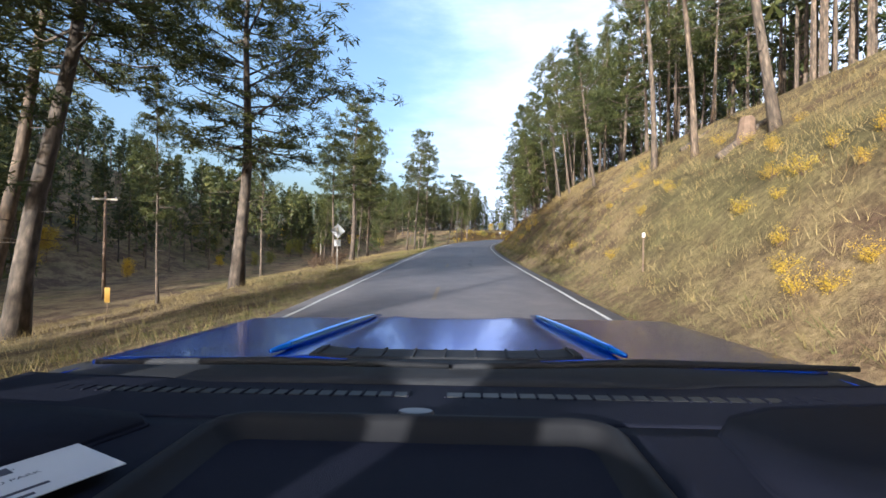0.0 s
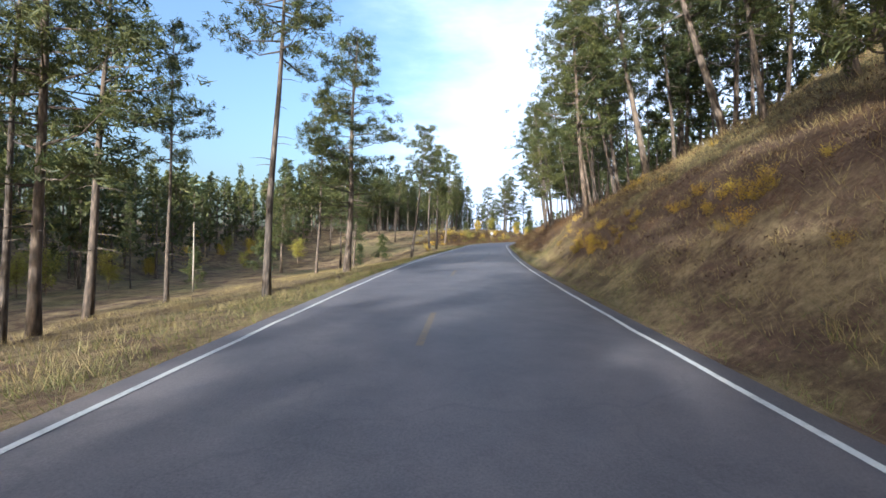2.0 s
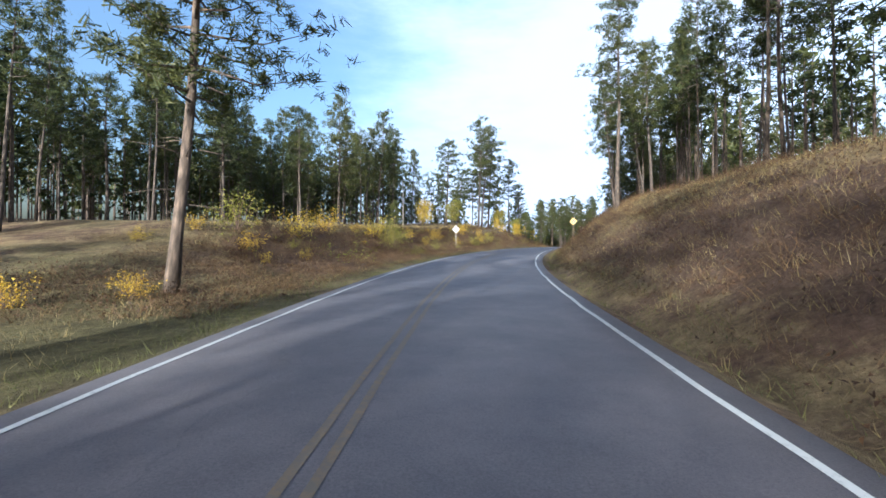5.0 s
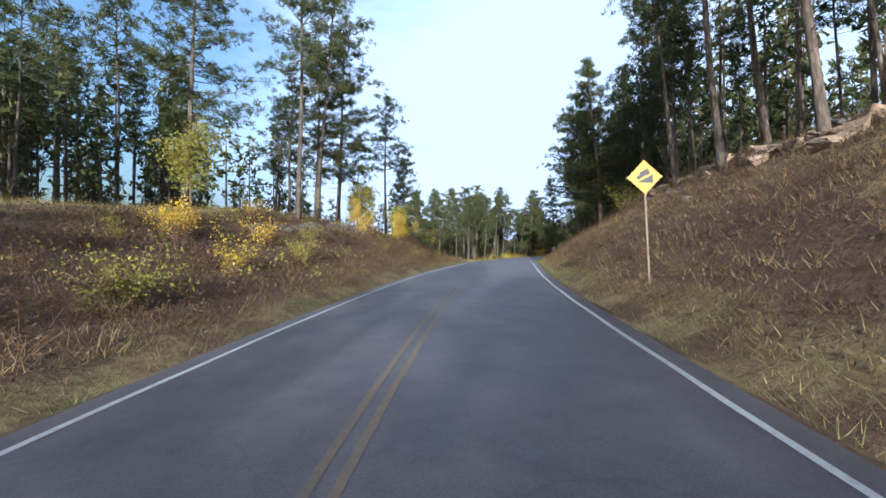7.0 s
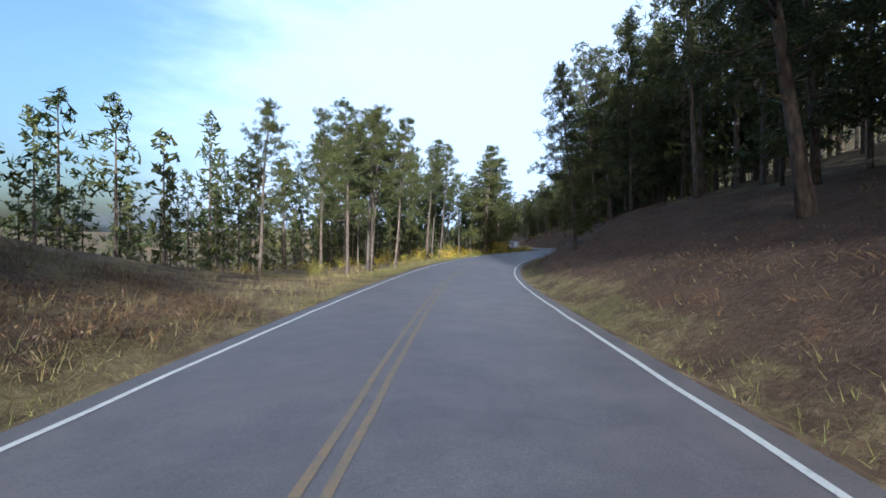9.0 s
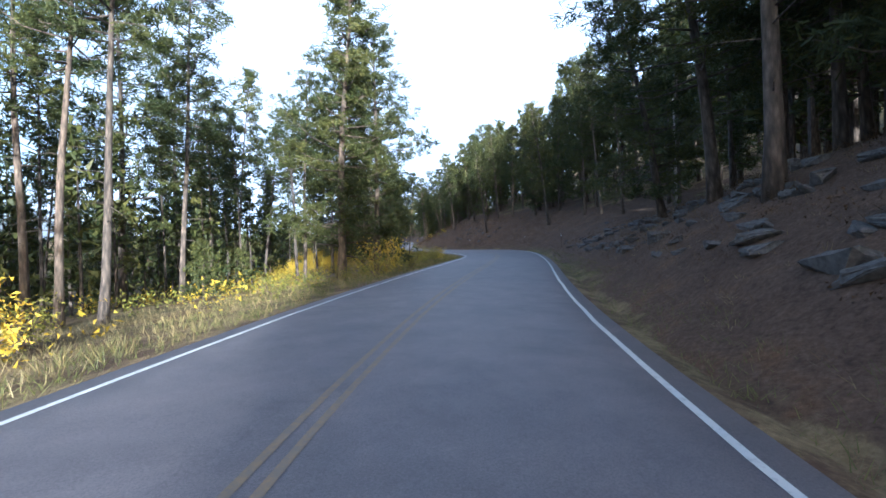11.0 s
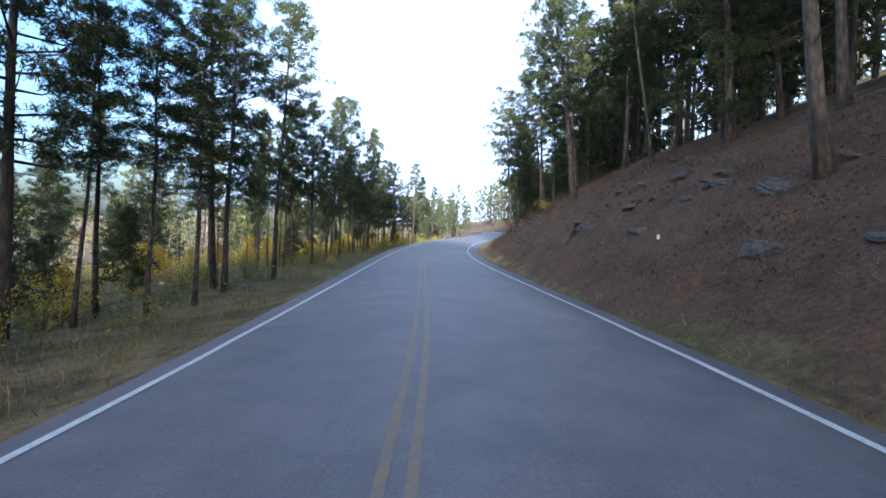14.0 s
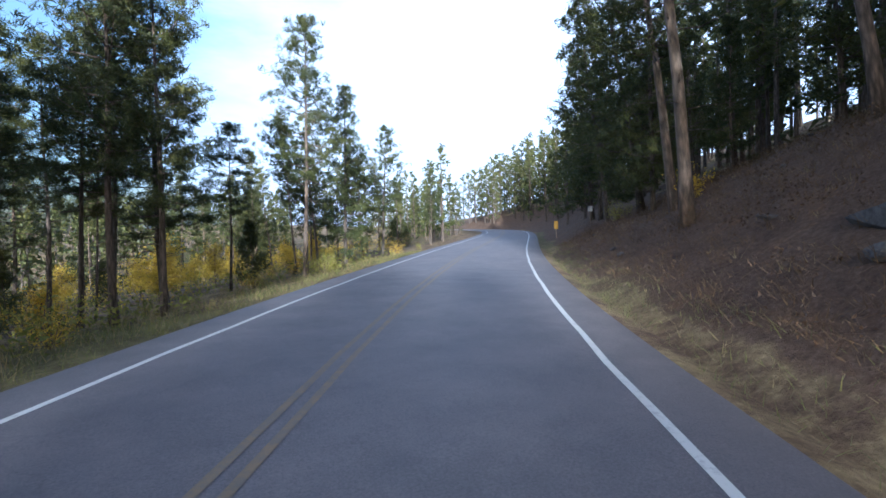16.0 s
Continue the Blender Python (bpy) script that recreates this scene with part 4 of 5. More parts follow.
def bush_meshes(kind, v):
    if (kind, v) not in BUSHES:
        rng = np.random.default_rng(900 + 17 * v + len(kind))
        b, cs = Builder(), []
        tree = kind in ("aspen", "lime_tree")
        tall = 3.6 if tree else 1.0
        if tree:
            b.tube([(0, 0, -0.2), (0.05, 0, 1.4), (0.0, 0.06, 3.3)], [0.05, 0.035, 0.01], 6)
        for i in range(26 if tree else 11):
            w, r = i * 2.4 + rng.normal() * 0.3, rng.uniform(0.15, 0.62) * (1.1 if tree else 1.0)
            z = rng.uniform(0.3, 1.0) * tall
            if tree:
                r *= 0.75 + 0.9 * math.sin(min(z / tall, 1) * 2.7)
            e = np.array((math.cos(w) * r, math.sin(w) * r, z))
            s = np.array((0, 0, max(-0.05, z * 0.72 if tree else -0.05)))
            b.tube([s, s + (e - s) * 0.55 + np.array((0, 0, 0.08)), e], [0.014, 0.009, 0.004], 4)
            for q in (1.0, 0.75, 0.5):
                cs.append(s + (e - s) * q + rng.normal(size=3) * 0.05)
        mat = {"gold": GOLD_LEAVES, "aspen": GOLD_LEAVES, "lime": LIME_LEAVES, "lime_tree": LIME_LEAVES, "rust": RUST_LEAVES}[kind]
        tris = leaf_cloud(rng, cs, 0.14 if tree else 0.072, 34 if tree else 22, 0.2 if tree else 0.10)
        BUSHES[(kind, v)] = (mesh_of("branchwork", b.verts, b.faces, [TWIG]), tri_mesh("leaves", tris, mat))
    return BUSHES[(kind, v)]


BUSH_LABEL = {"gold": "low shrub with golden yellow autumn leaves on the bank", "aspen": "young aspen with bright yellow autumn leaves",
              "lime": "yellow-green leafy shrub beside the road", "lime_tree": "small tree with yellow-green autumn leaves",
              "rust": "brown dry shrub with rust-coloured leaves"}
bush_rng = random.Random(23)


def bush(s, u, height, kind):
    x, y, z = spot(s, u)
    stems, leaves = bush_meshes(kind, bush_rng.randrange(4))
    tree = kind in ("aspen", "lime_tree")
    k = height / (3.8 if tree else 1.1)
    m = Matrix.Translation((float(x), float(y), float(z) - 0.03)) @ pose(0, 0, 0, 0, 0, bush_rng.uniform(0, 360))
    ob = empty("shrub" if not tree else "aspen_tree", m, BUSH_LABEL[kind], "tree" if tree else "shrub", "autumn shrubs")
    for name, me in (("branchwork", stems), ("leaves", leaves)):
        c = child(name, me, ob)
        w = k * bush_rng.uniform(0.9, 1.3)
        c.scale = (w, w, k)


def bushes(s0, s1, u0, u1, count, kind, low, high):
    for i in range(count):
        bush(bush_rng.uniform(s0, s1), bush_rng.uniform(u0, u1), bush_rng.uniform(low, high), kind)

# the bushes that stand out, then the scattered ones
for row in ((188.3, -13.3, 4.2, "aspen"), (182.7, -9.7, 1.5, "gold"), (177.5, -10.8, 1.2, "gold"), (178.2, -9.3, 0.9, "gold"), (170.5, -10.8, 2.6, "lime"), (171.6, -10.2, 2.1, "lime"), (169.5, -11.4, 2.2, "gold"), (172.4, -11.2, 2.0, "lime"), (170.2, -9.6, 1.7, "lime"), (168.5, -12.6, 1.0, "gold"), (201.4, -9.6, 1.4, "gold"), (174.3, -7.0, 1.1, "lime"), (197.4, -10.9, 1.3, "gold"), (205.6, -9.2, 1.2, "lime"), (191.0, -7.1, 1.4, "lime"), (229.3, -8.6, 2.0, "rust"), (227.0, -8.9, 1.8, "rust"), (231.5, -9.0, 2.2, "lime"), (195.9, -7.6, 1.5, "gold"), (190.2, -6.8, 1.3, "lime"), (197.4, -10.9, 1.6, "gold"), (222.4, -13.0, 3.0, "aspen"), (241.4, -11.9, 4.0, "aspen"), (238, -9.0, 3.6, "aspen"), 
            (198, -11.3, 1.5, "gold"), (201, -7.4, 1.4, "lime"), (158, -11.8, 2.0, "gold"), (163, -12.5, 2.2, "gold"),
            (155, -14, 2.6, "lime"), (225, -9.5, 3.2, "aspen"), (229, -10.5, 4.2, "lime_tree"), (232, -8.8, 2.8, "lime_tree"), (236, -9.6, 3.0, "aspen"),
            (206, -13.0, 1.4, "gold"), (203, -14.5, 5.0, "lime_tree"), (220.5, -11.3, 2.4, "gold"), (226.2, -13.7, 5.2, "lime_tree"), (229.1, -9.8, 2.6, "gold"), (232, -11, 4.5, "lime_tree"),
            (286, -9.5, 1.9, "gold"), (292, -8.2, 1.9, "gold"), (282, -12, 1.6, "gold"), (276, -14, 1.6, "lime"), (308, -5.8, 2.0, "lime"),
            (311, -6.3, 2.2, "gold"), (316, -6.0, 1.6, "lime"), (338, -7.2, 1.7, "lime"), (342, -6.6, 1.5, "gold"), (346, -9, 1.9, "lime"),
            (215.5, 9.8, 1.8, "lime"), (240, 9.0, 1.2, "lime"), (402, 9.6, 1.3, "gold"), (405, 9.0, 1.0, "lime"), (437, 8.5, 1.5, "lime"), (427, 9.2, 1.6, "gold")):
    bush(*row)
for row in ((7.6, 5.7, 0.5), (7.0, 5.8, 0.42), (6.8, 6.2, 0.4), (8.2, 6.0, 0.4), (9.0, 6.4, 0.4), (10.2, 7.2, 0.36), (10.0, 8.2, 0.42), (9.0, 8.3, 0.42), (8.6, 7.6, 0.35)):
    bush(*row, "gold")
bushes(8, 24, 5.6, 9.5, 10, "gold", 0.3, 0.5)
bushes(8, 30, 7, 12, 12, "gold", 0.3, 0.6)
for s, u, n in ((77.4, 6.2, 5), (76.2, 6.0, 4), (76.7, 6.7, 4), (79.0, 5.9, 2), (75.0, 5.8, 3), (80.7, 7.0, 2), (80.0, 9.6, 3), (82.0, 10.2, 3), (71.7, 6.7, 5), (73.8, 6.1, 4),
                (68.4, 7.1, 5), (66.4, 7.3, 4), (64.5, 7.0, 3), (64.8, 7.3, 3), (51.0, 7.6, 4), (47.9, 7.1, 4), (46.4, 6.5, 2), (85.5, 6.5, 3), (88, 7.5, 3), (44.0, 6.9, 3)):
    bushes(s - 0.6, s + 0.6, u - 0.5, u + 0.5, n, "gold", 0.28, 0.55)
bushes(46, 49, 5.4, 6.6, 4, "lime", 0.5, 0.8)
bushes(50, 96, 5.8, 10.5, 16, "gold", 0.22, 0.45)
bushes(96, 140, 6, 10, 12, "rust", 0.4, 0.8)
bushes(150, 240, -13.5, -6.3, 60, "rust", 0.6, 1.2)
bushes(150, 240, -13.5, -8, 9, "gold", 0.4, 0.8)
bushes(150, 240, -14, -5.8, 14, "lime", 0.4, 1.0)
bushes(150, 235, 6.0, 12, 36, "rust", 0.4, 0.9)
bushes(120, 160, -16, -7.5, 12, "gold", 0.6, 1.2)
bushes(262, 330, -11, -6, 16, "lime", 0.6, 1.3)
bushes(330, 445, -11, -5.8, 34, "lime", 0.5, 1.3)
bushes(330, 445, -13, -6.2, 26, "gold", 0.6, 1.6)
bushes(60, 130, -60, -30, 20, "lime_tree", 2.5, 4.5)
bushes(40, 140, -60, -32, 14, "aspen", 2.0, 4.0)
bushes(340, 460, -30, -12, 60, "aspen", 1.8, 3.4)
bushes(45, 48.5, -15, -12, 5, "rust", 1.3, 1.9)


def grass(name, label, mat, zones, seed, blades=6, lean_by=0.35, spread=0.13):
    """Blades in clumps; zones: s from, s to, u from, u to, clumps, height."""
    rng = np.random.default_rng(seed)
    out = []
    for s0, s1, u0, u1, count, tall in zones:
        s, u = rng.uniform(s0, s1, count), rng.uniform(u0, u1, count)
        x, y, z = spot(s, u)
        c = np.stack([x, y, z], -1)[:, None, :]
        off = rng.normal(size=(count, blades, 2)) * spread
        h = tall * rng.uniform(0.5, 1.25, (count, 1)) * rng.uniform(0.6, 1.2, (count, blades))
        lean = rng.normal(size=(count, blades, 2)) * lean_by * h[..., None] + off * 0.8
        w = rng.uniform(0, 6.28, (count, blades))
        wide = 0.005 + 0.008 * h
        base = c + np.concatenate([off, np.full((count, blades, 1), -0.03)], -1)
        side = np.stack([np.cos(w), np.sin(w), np.zeros_like(w)], -1) * wide[..., None]
        tip = base + np.concatenate([lean, h[..., None]], -1)
        out.append(np.stack([base - side, base + side, tip], 2).reshape(-1, 3, 3))
    tagged(new(name, tri_mesh(name, np.concatenate(out), mat)), label, "grass", kind="stuff")


grass("dry_grass", "tall dry straw-coloured grass on the banks", STRAW, [
    (-8, 92, 5.0, 14, 12000, 0.26), (92, 130, 11, 15, 1500, 0.26), (95, 235, 4.4, 5.6, 900, 0.22), (110, 235, 5.6, 13.5, 9500, 0.24), (225, 345, 5.0, 14, 1000, 0.16), (345, 440, 4.6, 14, 1400, 0.2), (-8, 130, -22, -5.0, 10000, 0.30),
    (130, 240, -14, -5.3, 2400, 0.26), (150, 240, -19, -13, 3600, 0.32), (235, 440, -12, -4.6, 6000, 0.32)], 31)
grass("green_grass", "green and yellowing grass along the road's edge", GRASS, [
    (-8, 440, 4.05, 5.6, 8000, 0.18), (-8, 440, -5.8, -4.05, 8000, 0.20), (-8, 130, -9, -5, 3000, 0.26), (258, 440, -9, -4.6, 5000, 0.28),
    (20, 60, 5, 8, 1500, 0.3)], 32)


def undergrowth(name, label, mat, zones, seed, size):
    rng = np.random.default_rng(seed)
    out = []
    for s0, s1, u0, u1, count, tall in zones:
        s, u = rng.uniform(s0, s1, count), rng.uniform(u0, u1, count)
        x, y, z = spot(s, u)
        for q in range(4):
            c = np.stack([x, y, z + tall * rng.uniform(0.2, 0.9, count)], -1) + rng.normal(size=(count, 3)) * np.array((0.25, 0.25, 0.05))
            out.append(leaf_cloud(rng, c, size, 8, 0.15 * (1 + tall)))
    tagged(new(name, tri_mesh(name, np.concatenate(out), mat)), label, "undergrowth", kind="stuff")


grass("dry_scrub", "low brown and rust-coloured dry scrub on the banks", SCRUB, [
    (-5, 110, 6, 14, 1500, 0.24), (92, 235, 4.9, 13, 6000, 0.30), (140, 246, -14, -5.1, 6000, 0.36), (240, 345, 5.4, 15, 2200, 0.24), (345, 440, 5.2, 14, 5200, 0.26)], 41, 13, 0.75, 0.2)
undergrowth("brown_leaves", "small rust-brown leaves among the scrub of the banks", RUST_LEAVES, [
    (60, 110, 5.6, 12, 500, 0.18), (92, 235, 5.0, 13, 1900, 0.3), (140, 242, -14, -5.1, 2200, 0.45), (240, 345, 5.6, 15, 500, 0.15), (345, 440, 5.3, 13, 900, 0.22)], 44, 0.085)
undergrowth("yellow_undergrowth", "yellow autumn scrub among the trees", GOLD_LEAVES, [
    (335, 470, -40, -13, 1900, 1.5), (262, 330, -30, -7, 160, 0.7), (100, 140, -60, -40, 60, 1.5)], 42, 0.17)
undergrowth("green_undergrowth", "yellow-green scrub under the trees", LIME_LEAVES, [
    (300, 440, -16, -6, 500, 0.6), (40, 130, -60, -40, 120, 1.6), (150, 240, -14, -6, 160, 0.4)], 43, 0.16)


def rock_mesh(seed):
    rng = np.random.default_rng(seed)
    bm = bmesh.new()
    bmesh.ops.create_icosphere(bm, subdivisions=2, radius=1.0)
    k = rng.normal(size=(4, 3))
    for v in bm.verts:
        f = 1 + 0.22 * math.sin(v.co.dot(Vector(k[0])) * 1.7) + 0.15 * math.sin(v.co.dot(Vector(k[1])) * 3.1) + 0.08 * math.sin(v.co.dot(Vector(k[2])) * 6)
        v.co = Vector((v.co.x * 1.2, v.co.y * 0.9, v.co.z * 0.8)) * f
    me = bpy.data.meshes.new("rock")
    bm.to_mesh(me)
    bm.free()
    me.materials.append(ROCK)
    return me


ROCKS = [rock_mesh(s) for s in range(5)]


def rocks(s0, s1, u0, u1, count, low, high):
    for i in range(count):
        s, u, k = bush_rng.uniform(s0, s1), bush_rng.uniform(u0, u1), bush_rng.uniform(low, high) * bush_rng.uniform(0.5, 1)
        x, y, z = spot(s, u)
        ob = tagged(new("rock", ROCKS[bush_rng.randrange(5)]), "grey weathered rock half sunk in the bank", "rock", "bank rocks")
        ob.matrix_world = Matrix.Translation((float(x), float(y), float(z) + 0.12 * k)) @ pose(0, 0, 0, bush_rng.uniform(-15, 15), bush_rng.uniform(-15, 15), bush_rng.uniform(0, 360))
        ob.scale = (k, k, k * bush_rng.uniform(0.6, 1.0))


def slab_mesh(seed, mat):
    """An angular block, broken along flat faces."""
    rng = np.random.default_rng(700 + seed)
    bm = bmesh.new()
    for k in range(16):
        q = rng.uniform(-1, 1, 3)
        q /= max(abs(q[0]), abs(q[1]), abs(q[2])) ** 0.75
        bm.verts.new(Vector((q[0] * 1.25, q[1] * 0.9, q[2] * 0.5)))
    bmesh.ops.convex_hull(bm, input=bm.verts)
    bmesh.ops.delete(bm, geom=[v for v in bm.verts if not v.link_faces], context="VERTS")
    bmesh.ops.triangulate(bm, faces=bm.faces[:])
    bmesh.ops.subdivide_edges(bm, edges=bm.edges[:], cuts=2, use_grid_fill=True)
    for v in bm.verts:
        layer = 0.05 * math.sin(v.co.z * 19 + 2.0 * math.sin(v.co.x * 2.3 + seed))
        v.co += Vector((v.co.x, v.co.y, 0)) * layer + Vector(rng.normal(0, 0.028, 3))
    me = bpy.data.meshes.new("rock_slab")
    bm.to_mesh(me)
    bm.free()
    me.materials.append(mat)
    return me


SLABS = [slab_mesh(s, ROCK) for s in range(7)]
TAN_SLABS = [slab_mesh(s, TAN_ROCK) for s in range(7)]


def ledge(s0, s1, u0, u1, count, low, high, slabs=SLABS, colour="grey-brown"):
    """Broken rock ledges that show through the bank, their long sides along the road."""
    for i in range(count):
        s, u, k = bush_rng.uniform(s0, s1), bush_rng.uniform(u0, u1), bush_rng.uniform(low, high)
        x, y, z = spot(s, u)
        turn = math.degrees(float(np.interp(s, S, head_s))) + 90 + bush_rng.gauss(0, 14)
        ob = tagged(new("rock_slab", slabs[bush_rng.randrange(7)]), "angular " + colour + " rock slab jutting out of the cut bank", "rock", "bank rocks")
        ob.matrix_world = Matrix.Translation((float(x), float(y), float(z) - 0.08 * k)) @ pose(0, 0, 0, bush_rng.gauss(0, 7), bush_rng.gauss(0, 7), turn)
        ob.scale = (k, k, k * bush_rng.uniform(0.7, 1.2))


ledge(286, 328, 6.4, 11.0, 120, 0.15, 0.5)
ledge(268, 288, 7.0, 12, 30, 0.15, 0.4)
ledge(192, 224, 10.6, 12.2, 60, 0.25, 0.6, TAN_SLABS, "tan")
ledge(206, 236, 8.0, 13, 30, 0.15, 0.4)
ledge(203, 224, -11.6, -10.2, 46, 0.3, 0.6)
ledge(366, 384, 6.4, 10.5, 34, 0.15, 0.45)
ledge(396, 416, 7.5, 12, 34, 0.15, 0.45)
rocks(270, 335, 6.5, 13, 40, 0.10, 0.3)
rocks(335, 440, 5.8, 14, 60, 0.06, 0.26)
rocks(200, 245, 7.5, 14, 14, 0.12, 0.35)
rocks(165, 200, 11.0, 13.5, 6, 0.3, 0.6)


# ---- signs ----
def diamond_bm(half, thick):
    bm = bmesh.new()
    c = half * 0.1
    pts = []
    for k in range(4):
        a = math.pi / 2 * k
        d = Vector((math.cos(a), 0, math.sin(a)))
        e = Vector((-d.z, 0, d.x))
        pts += [d * (half - c) - e * c * 0.75, d * (half - c * 0.35) - e * c * 0.3, d * (half - c * 0.35) + e * c * 0.3, d * (half - c) + e * c * 0.75]
    f = bm.faces.new([bm.verts.new(p) for p in pts])
    g = bmesh.ops.extrude_face_region(bm, geom=[f])
    bmesh.ops.translate(bm, verts=[v for v in g["geom"] if isinstance(v, bmesh.types.BMVert)], vec=(0, thick, 0))
    bmesh.ops.recalc_face_normals(bm, faces=bm.faces)
    return bm


def poly_bm(points, y, thick):
    bm = bmesh.new()
    f = bm.faces.new([bm.verts.new((x, y, z)) for x, z in points])
    g = bmesh.ops.extrude_face_region(bm, geom=[f])
    bmesh.ops.translate(bm, verts=[v for v in g["geom"] if isinstance(v, bmesh.types.BMVert)], vec=(0, thick, 0))
    bmesh.ops.recalc_face_normals(bm, faces=bm.faces)
    return bm


def sign_frame(name, s, u, label, turn=0.0, lean=0.0):
    x, y, z = spot(s, u)
    h = math.degrees(float(np.interp(s, S, head_s)))
    return empty(name, Matrix.Translation((float(x), float(y), float(z))) @ pose(0, 0, 0, 0, lean, h + turn), label, "road sign")


def post_of(ob, top, wide=0.06, mat=None):
    bm = box_bm(-wide / 2, wide / 2, -wide / 3, wide / 3, -0.3, top, 0.006)
    part("post", bm, mat or STEEL, ob)


def bolts(ob, centre, y, gap=0.18):
    for dz in (-gap, gap):
        bm = bmesh.new()
        bmesh.ops.create_cone(bm, cap_ends=True, segments=8, radius1=0.014, radius2=0.012, depth=0.016)
        bmesh.ops.rotate(bm, verts=bm.verts, matrix=Matrix.Rotation(math.pi / 2, 3, "X"))
        bmesh.ops.translate(bm, verts=bm.verts, vec=(0, y, centre + dz))
        part("bolt", bm, STEEL, ob)


def sign_from_behind(s, u, height, half, plaque, label, turn=0.0):
    ob = sign_frame("road_sign", s, u, label, turn)
    post_of(ob, height + half * 0.7, mat=STEEL)
    bm = diamond_bm(half, 0.004)
    bmesh.ops.translate(bm, verts=bm.verts, vec=(0, 0.03, height))
    part("sign_panel", bm, SIGN_BACK, ob, "bare metal back of a diamond sign")
    bolts(ob, height, 0.022)
    if plaque:
        bm = box_bm(-0.23, 0.23, 0.03, 0.034, height - half - 0.52, height - half - 0.06, 0.0015)
        part("plaque", bm, SIGN_BACK, ob, "bare metal back of a small plaque")


def grade_sign(s, u, height, half):
    ob = sign_frame("warning_sign", s, u, "yellow diamond warning sign with black truck on a slope", 2.0, -2.0)
    post_of(ob, height + half * 0.7, mat=POST_WOOD)
    bm = diamond_bm(half, 0.004)
    bmesh.ops.translate(bm, verts=bm.verts, vec=(0, -0.045, height))
    panel = part("sign_panel", bm, SIGN_YELLOW, ob)
    y = -0.049
    k = half / 0.54
    def at(points):
        return [(a * k, height + b * k) for a, b in points]
    part("slope_symbol", poly_bm(at([(-0.24, -0.16), (0.25, -0.19), (0.25, 0.08)]), y, 0.003), SIGN_BLACK, panel)
    a = math.radians(27)
    def turned(points):
        return at([(x * math.cos(a) - z * math.sin(a), x * math.sin(a) + z * math.cos(a) + 0.0) for x, z in points])
    part("truck_symbol", poly_bm(turned([(-0.22, 0.03), (0.21, 0.03), (0.21, 0.2), (-0.08, 0.2), (-0.08, 0.14), (-0.22, 0.14)]), y, 0.003), SIGN_BLACK, panel)
    for cx in (-0.15, 0.12):
        pts = [(cx + 0.04 * math.cos(w), 0.035 + 0.04 * math.sin(w)) for w in np.linspace(0, 2 * math.pi, 12, endpoint=False)]
        part("wheel_symbol", poly_bm(turned(pts), y - 0.002, 0.003), SIGN_BLACK, panel)
    rim = bmesh.new()
    for k4 in range(4):
        b2 = box_bm(-half * 0.58, half * 0.58, y, y + 0.003, -half * 0.64, -half * 0.62)
        rot = Matrix.Translation((0, 0, height)) @ Matrix.Rotation(math.pi / 4 + math.pi / 2 * k4, 4, "Y")
        bmesh.ops.transform(b2, matrix=rot, verts=b2.verts)
        me = bpy.data.meshes.new("tmp")
        b2.to_mesh(me)
        b2.free()
        rim.from_mesh(me)
        bpy.data.meshes.remove(me)
    part("border", rim, SIGN_BLACK, panel)


sign_from_behind(31.0, -8.1, 2.75, 0.52, True, "bare metal back of a diamond road sign with plaque")
sign_from_behind(183.0, -7.2, 2.05, 0.47, False, "metal back of a diamond road sign on a steel post", 4.0)
grade_sign(195.5, 5.65, 3.2, 0.52)


def small_marker(name, s, u, height, wide, tall, mat, label):
    ob = sign_frame(name, s, u, label)
    post_of(ob, height, 0.05, POST_WOOD)
    part("panel", box_bm(-wide / 2, wide / 2, -0.035, -0.031, height - tall, height, 0.001), mat, ob)


small_marker("yellow_marker", 24.0, -18.5, 1.5, 0.3, 0.8, SIGN_YELLOW, "small yellow marker sign on a post in the grass")
small_marker("white_marker", 439.0, 7.1, 1.7, 0.3, 0.36, SIGN_BACK, "small white sign board on a post by the trees")
small_marker("yellow_marker", 449.0, 5.4, 1.5, 0.35, 0.7, SIGN_YELLOW, "small yellow marker sign beside the road")


# ---- dead stems, pole, log and stump ----
def snag(s, u, height, girth, label, name="dead_tree"):
    x, y, z = spot(s, u)
    rng = np.random.default_rng(int(s))
    b = Builder()
    b.tube([(0, 0, -0.3), (0.03, 0, height * 0.5), (0.0, 0.05, height)], [girth, girth * 0.8, girth * 0.45], 8)
    for i in range(7):
        zz, w = rng.uniform(0.3, 0.95) * height, rng.uniform(0, 6.28)
        d = np.array((math.cos(w), math.sin(w), 0.2)) * rng.uniform(0.15, 0.8)
        st = np.array((0, 0, zz))
        b.tube([st, st + d * 0.6, st + d], [0.02, 0.014, 0.005], 4)
    ob = tagged(new(name, mesh_of(name, b.verts, b.faces, [PALE_WOOD], smooth=True)), label, "dead tree")
    ob.location = (float(x), float(y), float(z))


snag(191, -17.6, 6.5, 0.11, "pale dead pine stem without bark or crown")
snag(241, -17.5, 6.0, 0.11, "pale dead pine stem without bark or crown")
snag(66, -22, 5.5, 0.08, "thin grey dead pine stem in the grass")
snag(90, -24, 6.0, 0.08, "thin grey dead pine stem in the grass")
snag(404, -16, 7.0, 0.1, "thin grey dead pine stem in the grass")
snag(318, 12.0, 7.5, 0.09, "thin grey dead pine stem in the grass")
snag(326, 15.0, 8.5, 0.08, "thin grey dead pine stem in the grass")


